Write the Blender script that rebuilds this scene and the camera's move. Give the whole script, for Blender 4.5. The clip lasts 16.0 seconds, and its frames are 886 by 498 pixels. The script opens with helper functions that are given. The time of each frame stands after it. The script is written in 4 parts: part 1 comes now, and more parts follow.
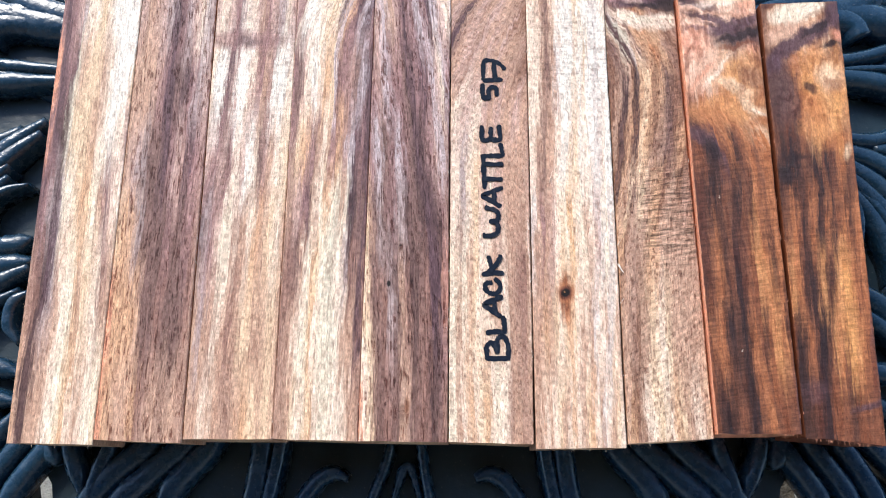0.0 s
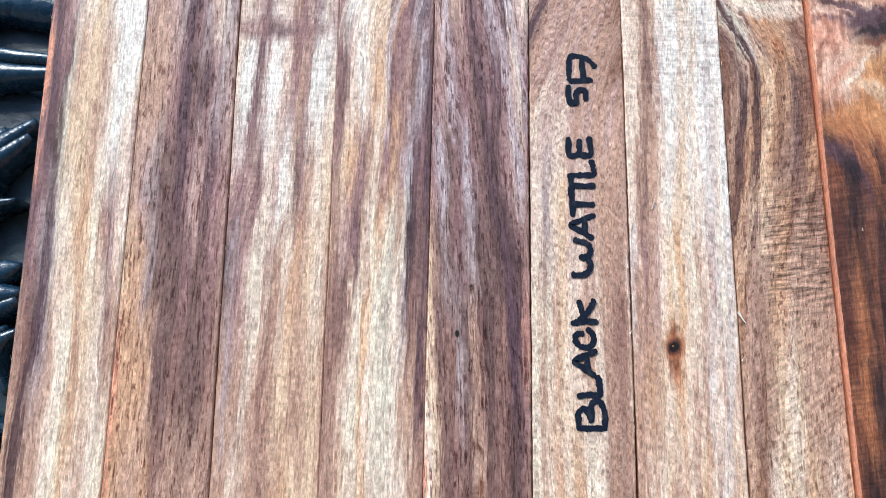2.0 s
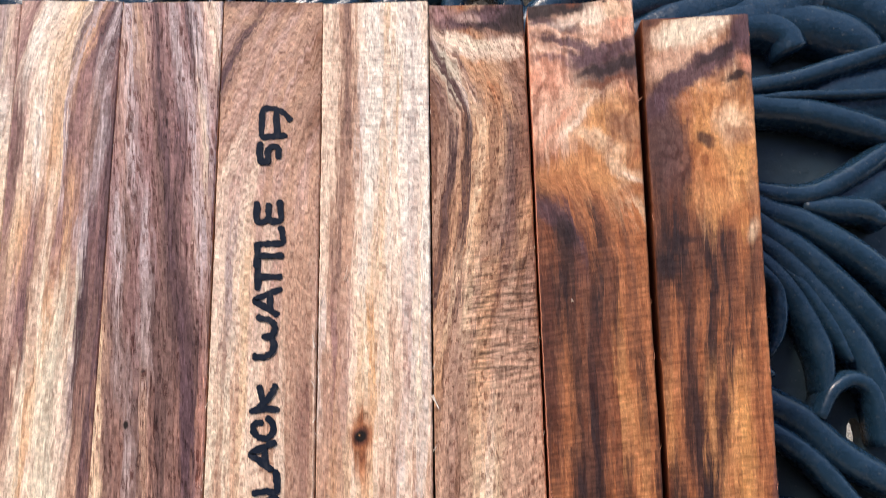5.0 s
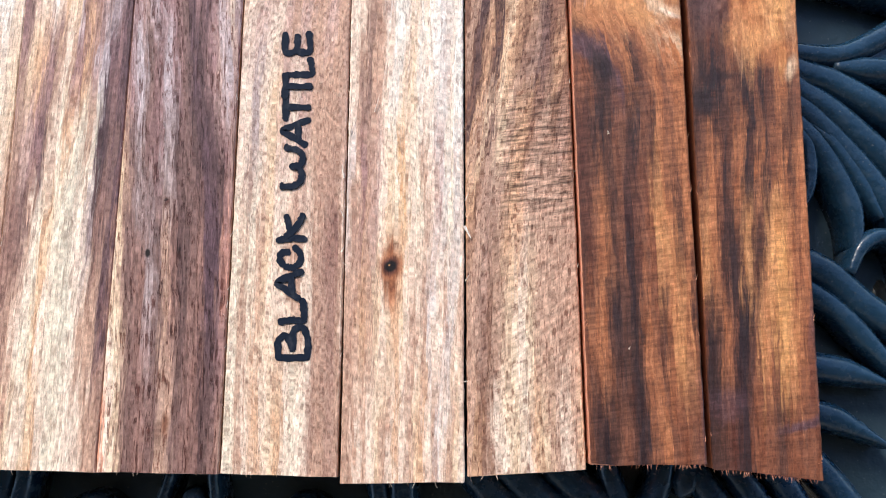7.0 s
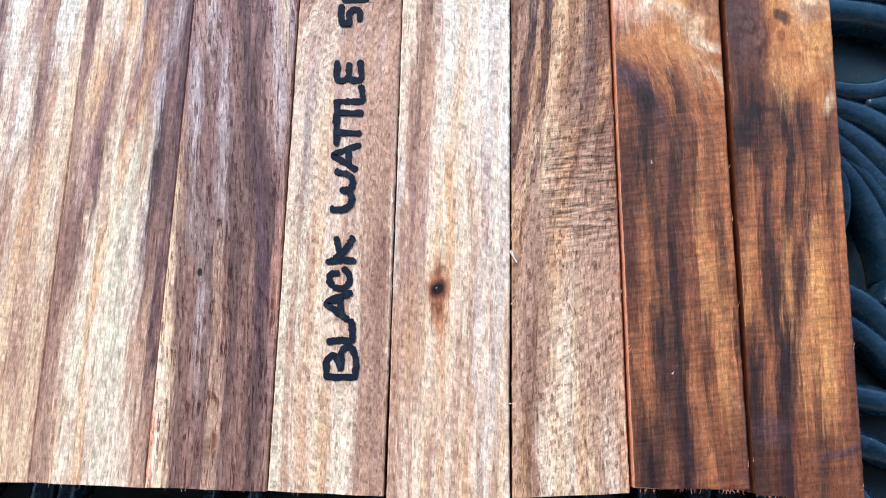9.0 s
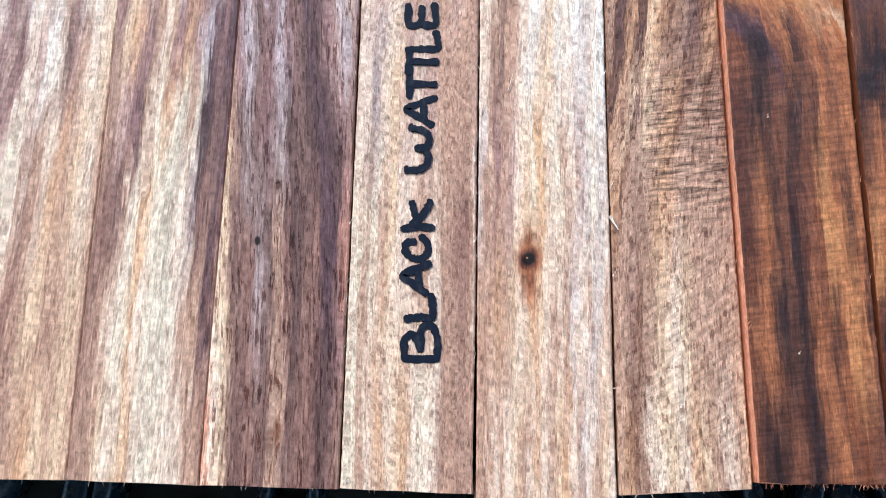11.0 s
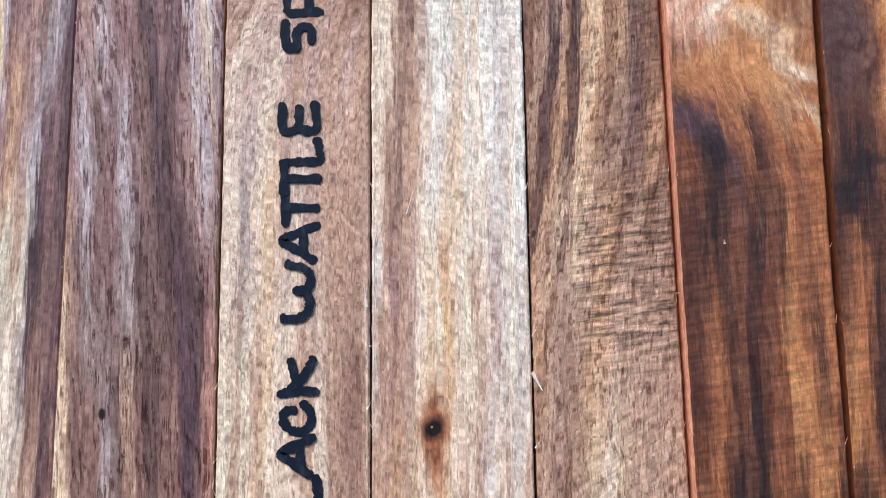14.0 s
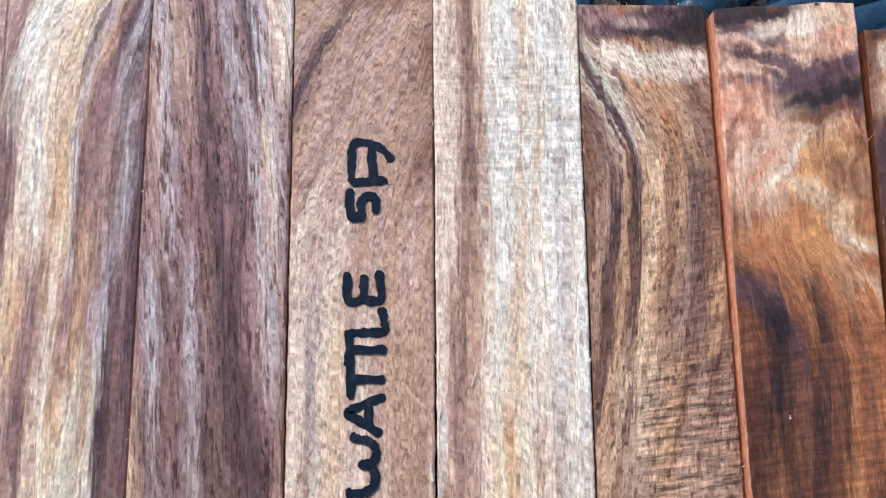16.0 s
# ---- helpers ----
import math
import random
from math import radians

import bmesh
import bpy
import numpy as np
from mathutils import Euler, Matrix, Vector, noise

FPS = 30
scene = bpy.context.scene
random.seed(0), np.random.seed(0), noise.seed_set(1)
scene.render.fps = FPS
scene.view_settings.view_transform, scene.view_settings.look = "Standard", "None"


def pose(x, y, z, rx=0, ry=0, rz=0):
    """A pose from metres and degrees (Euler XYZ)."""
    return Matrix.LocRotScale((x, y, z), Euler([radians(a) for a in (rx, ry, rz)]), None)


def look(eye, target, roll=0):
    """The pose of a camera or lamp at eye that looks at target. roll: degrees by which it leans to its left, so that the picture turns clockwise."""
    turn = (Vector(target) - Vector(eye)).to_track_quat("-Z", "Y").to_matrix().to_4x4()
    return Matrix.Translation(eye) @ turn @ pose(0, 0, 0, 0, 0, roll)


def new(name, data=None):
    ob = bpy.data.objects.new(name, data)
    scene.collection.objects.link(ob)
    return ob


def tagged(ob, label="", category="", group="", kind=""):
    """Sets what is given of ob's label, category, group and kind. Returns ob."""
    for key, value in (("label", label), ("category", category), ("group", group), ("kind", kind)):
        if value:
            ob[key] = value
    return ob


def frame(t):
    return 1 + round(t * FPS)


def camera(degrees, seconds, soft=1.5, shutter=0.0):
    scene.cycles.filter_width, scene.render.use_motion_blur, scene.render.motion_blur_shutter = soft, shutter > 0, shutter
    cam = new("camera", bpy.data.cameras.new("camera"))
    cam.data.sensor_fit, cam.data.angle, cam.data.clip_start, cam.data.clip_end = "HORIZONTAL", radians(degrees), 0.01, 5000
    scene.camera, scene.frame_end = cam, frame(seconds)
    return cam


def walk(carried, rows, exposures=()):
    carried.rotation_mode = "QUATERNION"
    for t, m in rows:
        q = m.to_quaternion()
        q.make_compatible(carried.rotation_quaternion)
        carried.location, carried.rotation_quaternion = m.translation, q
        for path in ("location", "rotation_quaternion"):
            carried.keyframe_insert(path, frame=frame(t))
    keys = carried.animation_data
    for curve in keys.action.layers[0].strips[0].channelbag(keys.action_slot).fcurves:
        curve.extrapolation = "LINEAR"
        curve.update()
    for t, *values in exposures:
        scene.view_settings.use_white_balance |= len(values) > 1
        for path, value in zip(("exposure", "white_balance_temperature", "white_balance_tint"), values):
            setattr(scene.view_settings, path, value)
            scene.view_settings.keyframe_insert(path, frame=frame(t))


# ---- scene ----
cam = camera(55.0, 16.0, soft=1.0, shutter=0.33)
# seconds, place in metres, turn in degrees
ROWS = [
    (0.0, 0.0031, -0.0061, 0.9380, 14.52, 1.22, 0.33),
    (0.5, -0.0012, 0.0002, 0.9338, 14.41, 1.46, 0.28),
    (1.0, -0.0070, 0.0089, 0.9239, 13.69, 1.36, 0.44),
    (1.5, -0.0116, 0.0142, 0.9111, 12.22, 1.15, 0.49),
    (2.0, -0.0139, 0.0184, 0.9055, 12.00, 1.03, 0.61),
    (2.5, -0.0118, 0.0272, 0.9031, 12.18, 0.86, 0.13),
    (3.0, -0.0115, 0.0411, 0.9020, 11.11, 1.13, -0.04),
    (3.5, -0.0018, 0.0483, 0.9001, 10.83, 1.57, 0.08),
    (4.0, 0.0241, 0.0472, 0.8960, 11.37, 1.91, -0.21),
    (4.5, 0.0472, 0.0480, 0.8952, 10.49, 2.67, -0.55),
    (5.0, 0.0495, 0.0410, 0.8911, 9.92, 2.77, -0.46),
    (5.2, 0.0507, 0.0378, 0.8900, 9.10, 2.82, -0.55),
    (7.3, 0.0370, 0.0103, 0.8821, 10.28, 1.13, 0.54),
    (7.5, 0.0350, 0.0093, 0.8813, 10.53, 1.22, 0.69),
    (8.0, 0.0293, 0.0063, 0.8802, 10.96, 1.67, 1.07),
    (8.5, 0.0260, 0.0067, 0.8836, 11.21, 0.98, 1.09),
    (9.0, 0.0320, 0.0096, 0.8861, 12.38, 1.11, 1.26),
    (9.5, 0.0229, 0.0099, 0.8858, 12.17, 0.80, 1.43),
    (9.7, 0.0204, 0.0063, 0.8853, 12.72, 1.01, 1.45),
    (11.8, 0.0161, 0.0148, 0.8561, 9.94, -0.41, 0.48),
    (12.0, 0.0170, 0.0171, 0.8542, 9.24, -0.65, 0.32),
    (12.5, 0.0206, 0.0235, 0.8527, 8.51, -0.29, 0.16),
    (13.0, 0.0235, 0.0311, 0.8523, 7.90, -0.24, 0.05),
    (13.5, 0.0254, 0.0386, 0.8508, 6.88, -0.38, -0.19),
    (14.0, 0.0287, 0.0445, 0.8493, 6.71, -0.15, -0.58),
    (14.5, 0.0294, 0.0487, 0.8497, 6.68, 0.04, -0.91),
    (15.0, 0.0303, 0.0544, 0.8498, 6.91, 0.30, -0.85),
    (15.5, 0.0263, 0.0592, 0.8503, 8.41, -0.13, -0.78),
    (16.0, 0.0205, 0.0627, 0.8523, 8.81, -0.11, -0.49),
]
# seconds, stops, kelvin, tint: the phone's own metering on the way
LIGHT = [(0.0, 1.24, 6500, 10), (1.5, 1.08, 6250, 8), (2.4, 1.04, 5980, 6), (3.0, 1.03, 5920, 7), (3.5, 1.01, 6200, 9), (3.9, 1.02, 6330, 8), (4.5, 0.98, 7350, 16), (5.2, 0.99, 7450, 18),
         (7.3, 1.16, 6500, 10), (9.0, 1.16, 6160, 7), (11.8, 0.98, 6120, 8), (12.6, 0.89, 6130, 7), (14.5, 0.88, 6170, 7), (16.0, 0.90, 6120, 7)]
walk(cam, [(r[0], pose(*r[1:])) for r in ROWS], LIGHT)

# ---- light ----
SUN_UP, SUN_ROUND = 40.0, -32.0
world = bpy.data.worlds.new("sky")
scene.world = world
world.use_nodes = True
sky = world.node_tree.nodes.new("ShaderNodeTexSky")
sky.sky_type, sky.sun_disc = "NISHITA", False
sky.dust_density, sky.ozone_density = 0.3, 2.0
sky.sun_elevation, sky.sun_rotation = radians(SUN_UP), radians(SUN_ROUND)
back = world.node_tree.nodes["Background"]
back.inputs["Strength"].default_value = 0.15
world.node_tree.links.new(sky.outputs["Color"], back.inputs["Color"])
sun = new("sun", bpy.data.lights.new("sun", "SUN"))
sun.data.energy, sun.data.angle, sun.data.color = 2.0, radians(22), (1.0, 0.95, 0.88)
sun.matrix_world = look((0, 0, 0), (-math.sin(radians(SUN_ROUND)) * math.cos(radians(SUN_UP)), -math.cos(radians(SUN_ROUND)) * math.cos(radians(SUN_UP)), -math.sin(radians(SUN_UP))))

# ---- materials ----
TONES = dict(
    white=(0.89, 0.79, 0.665), cream=(0.85, 0.65, 0.49), straw=(0.78, 0.54, 0.345), tan=(0.55, 0.33, 0.225), honey=(0.64, 0.36, 0.205),
    pink=(0.565, 0.362, 0.295), blush=(0.43, 0.25, 0.202), rose=(0.32, 0.170, 0.155), brown=(0.205, 0.112, 0.092), cocoa=(0.25, 0.116, 0.070),
    umber=(0.112, 0.058, 0.052), plum=(0.108, 0.056, 0.064), dark=(0.030, 0.017, 0.018), ash=(0.42, 0.31, 0.285), sage=(0.66, 0.56, 0.42),
    orange=(0.45, 0.155, 0.056), amber=(0.66, 0.30, 0.105), rust=(0.215, 0.070, 0.033), mahogany=(0.105, 0.036, 0.023),
    coral=(0.76, 0.33, 0.20), blond=(0.70, 0.42, 0.285), near_black=(0.010, 0.007, 0.006),
    chestnut=(0.200, 0.074, 0.040), bark=(0.090, 0.037, 0.025), copper=(0.43, 0.155, 0.065), gold=(0.62, 0.275, 0.108), pale=(0.68, 0.57, 0.50), fawn=(0.46, 0.225, 0.110), lilac=(0.54, 0.43, 0.42), ivory=(0.86, 0.71, 0.52), russet=(0.31, 0.158, 0.120), clay=(0.43, 0.250, 0.180))


class Nodes:
    """Short hand for building one node tree."""

    def __init__(self, tree):
        self.tree = tree

    def add(self, kind):
        return self.tree.nodes.new(kind)

    def put(self, socket, value):
        if isinstance(value, bpy.types.NodeSocket):
            self.tree.links.new(value, socket)
        elif isinstance(value, tuple) and len(value) == 3 and socket.type == "RGBA":
            socket.default_value = (*value, 1)
        else:
            socket.default_value = value

    def math(self, op, a, b=0.0, c=0.0, clamp=False):
        n = self.add("ShaderNodeMath")
        n.operation, n.use_clamp = op, clamp
        for s, v in zip(n.inputs, (a, b, c)):
            self.put(s, v)
        return n.outputs[0]

    def ramp(self, x, a, b, lo=0.0, hi=1.0, smooth=True):
        n = self.add("ShaderNodeMapRange")
        n.interpolation_type = "SMOOTHSTEP" if smooth else "LINEAR"
        for s, v in zip(n.inputs, (x, a, b, lo, hi)):
            self.put(s, v)
        return n.outputs[0]

    def noise(self, co, scale, detail=3.0, rough=0.55, shift=0.0):
        m = self.add("ShaderNodeMapping")
        self.put(m.inputs["Vector"], co)
        m.inputs["Scale"].default_value = scale
        m.inputs["Location"].default_value = (shift * 7.31, shift * 3.17, shift * 1.73)
        n = self.add("ShaderNodeTexNoise")
        self.put(n.inputs["Vector"], m.outputs[0])
        n.inputs["Scale"].default_value, n.inputs["Detail"].default_value, n.inputs["Roughness"].default_value = 1.0, detail, rough
        return n.outputs["Fac"]

    def mix(self, fac, a, b, how="MIX"):
        n = self.add("ShaderNodeMix")
        n.data_type, n.blend_type = "RGBA", how
        self.put(n.inputs[0], fac)
        self.put(n.inputs[6], a)
        self.put(n.inputs[7], b)
        return n.outputs[2]


def group(name, inputs, build):
    """A node group with a colour coming out."""
    g = bpy.data.node_groups.new(name, "ShaderNodeTree")
    for n, kind in inputs:
        g.interface.new_socket(n, in_out="INPUT", socket_type=kind)
    g.interface.new_socket("Color", in_out="OUTPUT", socket_type="NodeSocketColor")
    k = Nodes(g)
    src, dst = k.add("NodeGroupInput"), k.add("NodeGroupOutput")
    k.put(dst.inputs[0], build(k, src.outputs))
    return g


FLOAT, COLOR = "NodeSocketFloat", "NodeSocketColor"


def streak_nodes(k, i):
    mid = k.math("MULTIPLY_ADD", i["V"], k.math("MULTIPLY_ADD", i["V"], i["bend"], i["lean"]), i["at"])
    off = k.math("DIVIDE", k.math("ABSOLUTE", k.math("SUBTRACT", i["U"], mid)), i["half"])
    band = k.ramp(off, 1.0, 0.15)
    start = k.ramp(i["V"], k.math("SUBTRACT", i["from"], 0.07), k.math("ADD", i["from"], 0.07))
    stop = k.ramp(i["V"], k.math("ADD", i["to"], 0.07), k.math("SUBTRACT", i["to"], 0.07))
    fac = k.math("MULTIPLY", k.math("MULTIPLY", band, start), k.math("MULTIPLY", k.math("MULTIPLY", stop, i["strength"]), k.ramp(i["fibres"], 0.36, 0.6, 0.3, 1.08)))
    return k.mix(fac, i["Color"], i["tone"])


def patch_nodes(k, i):
    x = k.math("MULTIPLY", k.math("SUBTRACT", i["U"], i["u"]), 20.0)
    y = k.math("MULTIPLY", k.math("SUBTRACT", i["V"], i["v"]), 117.0)
    c, s = k.math("COSINE", i["turn"]), k.math("SINE", i["turn"])
    p = k.math("DIVIDE", k.math("ADD", k.math("MULTIPLY", x, c), k.math("MULTIPLY", y, s)), i["long"])
    q = k.math("DIVIDE", k.math("SUBTRACT", k.math("MULTIPLY", y, c), k.math("MULTIPLY", x, s)), i["wide"])
    r = k.math("SQRT", k.math("ADD", k.math("MULTIPLY", p, p), k.math("MULTIPLY", q, q)))
    return k.mix(k.math("MULTIPLY", k.ramp(r, 1.12, k.math("MULTIPLY_ADD", i["core"], 0.65, 0.2)), i["strength"]), i["Color"], i["tone"])


STREAK = group("streak", [("Color", COLOR), ("U", FLOAT), ("V", FLOAT), ("tone", COLOR)] + [(n, FLOAT) for n in ("at", "lean", "bend", "half", "from", "to", "strength", "fibres")], streak_nodes)
PATCH = group("patch", [("Color", COLOR), ("U", FLOAT), ("V", FLOAT), ("tone", COLOR)] + [(n, FLOAT) for n in ("u", "v", "long", "wide", "turn", "core", "strength")], patch_nodes)


def wood_material(name, seed, stations, flow, streaks, patches, fibre=0.2, pores=0.35, figure=(), gloss=0.62, grain=(2900, 230), pore=(3500, 250), burl=(), rings=(), bump=None, hook=None):
    """Sawn timber. stations: how far along the face, and the tones across it there; flow: lean and bend of the grain lines, which
    bump (much, where, width below, width above) bows and hook (from, much, reach) turns aside; streaks: tone, at, lean, bend, half, from, to, strength;
    patches: tone, u, v, long mm, wide mm, turn, core, strength; figure: from, to, u from, strength and slant of a ripple across the grain."""
    m = bpy.data.materials.new(name)
    m.use_nodes = True
    k = Nodes(m.node_tree)
    bsdf = m.node_tree.nodes["Principled BSDF"]
    co = k.add("ShaderNodeTexCoord").outputs["Object"]
    xyz = k.add("ShaderNodeSeparateXYZ")
    k.put(xyz.inputs[0], co)
    u0 = k.math("MULTIPLY_ADD", xyz.outputs[0], 1 / 0.0202, 0.5)
    v0 = k.math("MULTIPLY", xyz.outputs[1], 1 / 0.117)
    slow = k.noise(co, (55, 11, 70), 3, 0.55, seed)
    wander = k.noise(co, (150, 42, 90), 3, 0.55, seed + 12)
    fine = k.noise(co, (900, 44, 500), 5, 0.68, seed + 1)
    soft_u = k.math("ADD", u0, k.math("ADD", k.math("MULTIPLY_ADD", slow, 0.16, -0.08), k.math("MULTIPLY_ADD", wander, 0.10, -0.05)))
    u = k.math("ADD", soft_u, k.math("MULTIPLY_ADD", fine, 0.13, -0.065))
    near_u = k.math("ADD", u0, k.math("MULTIPLY_ADD", fine, 0.03, -0.015))
    vwarp = k.noise(co, (160, 90, 160), 2, 0.5, seed + 2)
    v = k.math("ADD", v0, k.math("MULTIPLY_ADD", vwarp, 0.02, -0.01))
    for v_from, much in burl:
        knotty = k.ramp(v0, v_from - 0.08, v_from + 0.08)
        turb = k.noise(co, (130, 75, 130), 6, 0.62, seed + 9)
        push = k.math("MULTIPLY", knotty, k.math("MULTIPLY_ADD", turb, 2 * much, -much))
        u, near_u = k.math("ADD", u, push), k.math("ADD", near_u, push)
        turb = k.noise(co, (110, 110, 130), 6, 0.62, seed + 10)
        v = k.math("ADD", v, k.math("MULTIPLY", knotty, k.math("MULTIPLY_ADD", turb, 0.35 * much, -0.175 * much)))
    # how far aside a grain line lies at v
    lean, bend = flow
    aside = k.math("MULTIPLY", v, k.math("MULTIPLY_ADD", v, bend, lean))
    if bump:
        much, where, below, above = bump
        d = k.math("SUBTRACT", v, where)
        d = k.math("ADD", k.math("DIVIDE", k.math("MAXIMUM", d, 0.0), above), k.math("DIVIDE", k.math("MINIMUM", d, 0.0), below))
        aside = k.math("ADD", aside, k.math("MULTIPLY", k.math("EXPONENT", k.math("MULTIPLY", k.math("MULTIPLY", d, d), -1.0)), much))
    if hook:
        d = k.math("MINIMUM", k.math("MAXIMUM", k.math("SUBTRACT", v, hook[0]), 0.0), hook[2])
        aside = k.math("ADD", aside, k.math("MULTIPLY", k.math("MULTIPLY", d, d), hook[1]))

    def aside_at(x):
        y = x * (x * bend + lean)
        if bump:
            y += bump[0] * math.exp(-((x - bump[1]) / (bump[2] if x < bump[1] else bump[3])) ** 2)
        return y + (hook[1] * min(max(0.0, x - hook[0]), hook[2]) ** 2 if hook else 0.0)

    across = k.math("SUBTRACT", u, aside)
    grained = k.add("ShaderNodeCombineXYZ")
    k.put(grained.inputs[0], k.math("MULTIPLY", across, 0.0202))
    k.put(grained.inputs[1], xyz.outputs[1])
    k.put(grained.inputs[2], xyz.outputs[2])
    flow = grained.outputs[0]
    strands = k.noise(flow, (1250, 62, 500), 6, 0.75, seed + 15)
    ragged = k.math("ADD", v, k.math("MULTIPLY_ADD", strands, 0.3, -0.15))
    # neighbouring fibres take their tone from a little further aside
    mingled = k.math("ADD", across, k.math("MULTIPLY_ADD", k.noise(flow, (2300, 75, 800), 3, 0.65, seed + 16), 0.22, -0.11))
    color, before = None, 0.0
    for at_v, tones in stations:
        r = k.add("ShaderNodeValToRGB")
        k.put(r.inputs[0], k.math("ADD", mingled, aside_at(at_v)))
        stops = tones.split()
        while len(r.color_ramp.elements) < len(stops):
            r.color_ramp.elements.new(1.0)
        for e, word in zip(r.color_ramp.elements, stops):
            at, tone = word.split(":")
            e.position, e.color = float(at), (*TONES[tone], 1)
        color = r.outputs[0] if color is None else k.mix(k.ramp(ragged, before, at_v), color, r.outputs[0])
        before = at_v
    for tone, *values in streaks:
        g = k.add("ShaderNodeGroup")
        g.node_tree = STREAK
        for s, x in zip(g.inputs, (color, u, v, TONES[tone], *values, strands)):
            k.put(s, x)
        color = g.outputs[0]
    fray = k.math("MULTIPLY_ADD", k.noise(co, (420, 260, 300), 5, 0.7, seed + 17), 0.26, -0.13)
    patch_u = k.math("ADD", near_u, k.math("MULTIPLY_ADD", fine, 0.12, -0.06))
    patch_v = k.math("ADD", v, k.math("MULTIPLY", fray, 0.13))
    for tone, *values in patches:
        g = k.add("ShaderNodeGroup")
        g.node_tree = PATCH
        for s, x in zip(g.inputs, (color, patch_u if values[2] > 3 else near_u, patch_v if values[2] > 3 else v, TONES[tone], *values)):
            k.put(s, x)
        color = g.outputs[0]
    # marbling where the grain is knotty
    for v_from, much in burl:
        curl = k.noise(co, (75, 48, 70), 4, 0.55, seed + 18)
        line = k.math("SINE", k.math("MULTIPLY_ADD", curl, 70.0, k.math("MULTIPLY", k.math("ADD", u, v), 9.0)))
        knotty = k.math("MULTIPLY", k.ramp(v0, v_from - 0.06, v_from + 0.06), k.ramp(k.noise(co, (130, 90, 90), 2, 0.5, seed + 19), 0.35, 0.6))
        color = k.mix(knotty, color, k.mix(1.0, color, k.mix(k.ramp(line, -1.0, 1.0, 0, 1, False), (0.70, 0.60, 0.58), (1.18, 1.2, 1.25)), "MULTIPLY"))
    # growth rings round a knot: place, spacing and reach in mm, stretch along the grain
    for tone, cu, cv, gap, reach, stretch, much in rings:
        x = k.math("MULTIPLY", k.math("SUBTRACT", near_u, cu), 20.0)
        y = k.math("MULTIPLY", k.math("SUBTRACT", v, cv), 117.0 / stretch)
        r = k.math("SQRT", k.math("ADD", k.math("MULTIPLY", x, x), k.math("MULTIPLY", y, y)))
        wavy = k.math("ADD", k.math("MULTIPLY", r, 6.283 / gap), k.math("MULTIPLY", k.noise(co, (150, 45, 200), 3, 0.55, seed + 13), 5.0))
        line = k.math("MULTIPLY", k.ramp(k.math("SINE", wavy), 0.1, 0.95), k.ramp(k.noise(co, (300, 160, 200), 2, 0.5, seed + 14), 0.28, 0.5))
        color = k.mix(k.math("MULTIPLY", line, k.math("MULTIPLY", k.ramp(r, reach, reach * 0.7), much)), color, TONES[tone])
    # long soft veins, fibres, then open pores and raised pale fibres
    vein = k.noise(flow, (620, 18, 300), 6, 0.8, seed + 3)
    color = k.mix(1.0, color, k.ramp(vein, 0.3, 0.7, 1 - 1.5 * fibre, 1 + 1.3 * fibre, False), "MULTIPLY")
    hair = k.noise(flow, (*grain, 900), 5, 0.75, seed + 4)
    low, high = 1 - 2.8 * fibre, 1 + 2.3 * fibre
    color = k.mix(1.0, color, k.mix(k.ramp(hair, 0.34, 0.66, 0, 1, False), (low * 1.12, low * 0.96, low * 0.92), (high * 0.96, high, high)), "MULTIPLY")
    opening = k.noise(flow, (*pore, 1500), 4, 0.62, seed + 5)
    hole = k.ramp(opening, 0.545, 0.62)
    color = k.mix(1.0, color, k.mix(k.math("MULTIPLY", hole, min(0.95, 1.25 * pores)), (1.0, 1.0, 1.0), (0.32, 0.19, 0.17)), "MULTIPLY")
    fuzz = k.noise(flow, (4400, 1000, 2600), 4, 0.65, seed + 8)
    color = k.mix(1.0, color, k.ramp(fuzz, 0.3, 0.7, 0.6, 1.38, False), "MULTIPLY")
    height = k.math("SUBTRACT", k.math("ADD", hair, k.math("MULTIPLY", fuzz, 0.7)), hole)
    for lo_v, hi_v, u_from, much, slant in figure:
        tilt = k.add("ShaderNodeMapping")
        k.put(tilt.inputs["Vector"], co)
        tilt.inputs["Rotation"].default_value = (0, 0, slant)
        rip = k.noise(tilt.outputs[0], (210, 1450, 300), 4, 0.65, seed + 6)
        where = k.math("MULTIPLY", k.ramp(v, lo_v - 0.06, lo_v + 0.06), k.ramp(v, hi_v + 0.06, hi_v - 0.06))
        where = k.math("MULTIPLY", where, k.ramp(u, u_from - 0.15, u_from + 0.15))
        shade = k.ramp(rip, 0.35, 0.65, 1 - much, 1 + much * 0.6, False)
        color = k.mix(where, color, k.mix(1.0, color, shade, "MULTIPLY"))
    k.put(bsdf.inputs["Base Color"], color)
    k.put(bsdf.inputs["Roughness"], k.ramp(hair, 0.3, 0.7, gloss - 0.1, gloss + 0.12, False))
    b = k.add("ShaderNodeBump")
    bsdf.inputs["Specular IOR Level"].default_value = 0.22
    b.inputs["Strength"].default_value, b.inputs["Distance"].default_value = 0.5, 0.00012
    k.put(b.inputs["Height"], height)
    k.put(bsdf.inputs["Normal"], b.outputs[0])
    return m


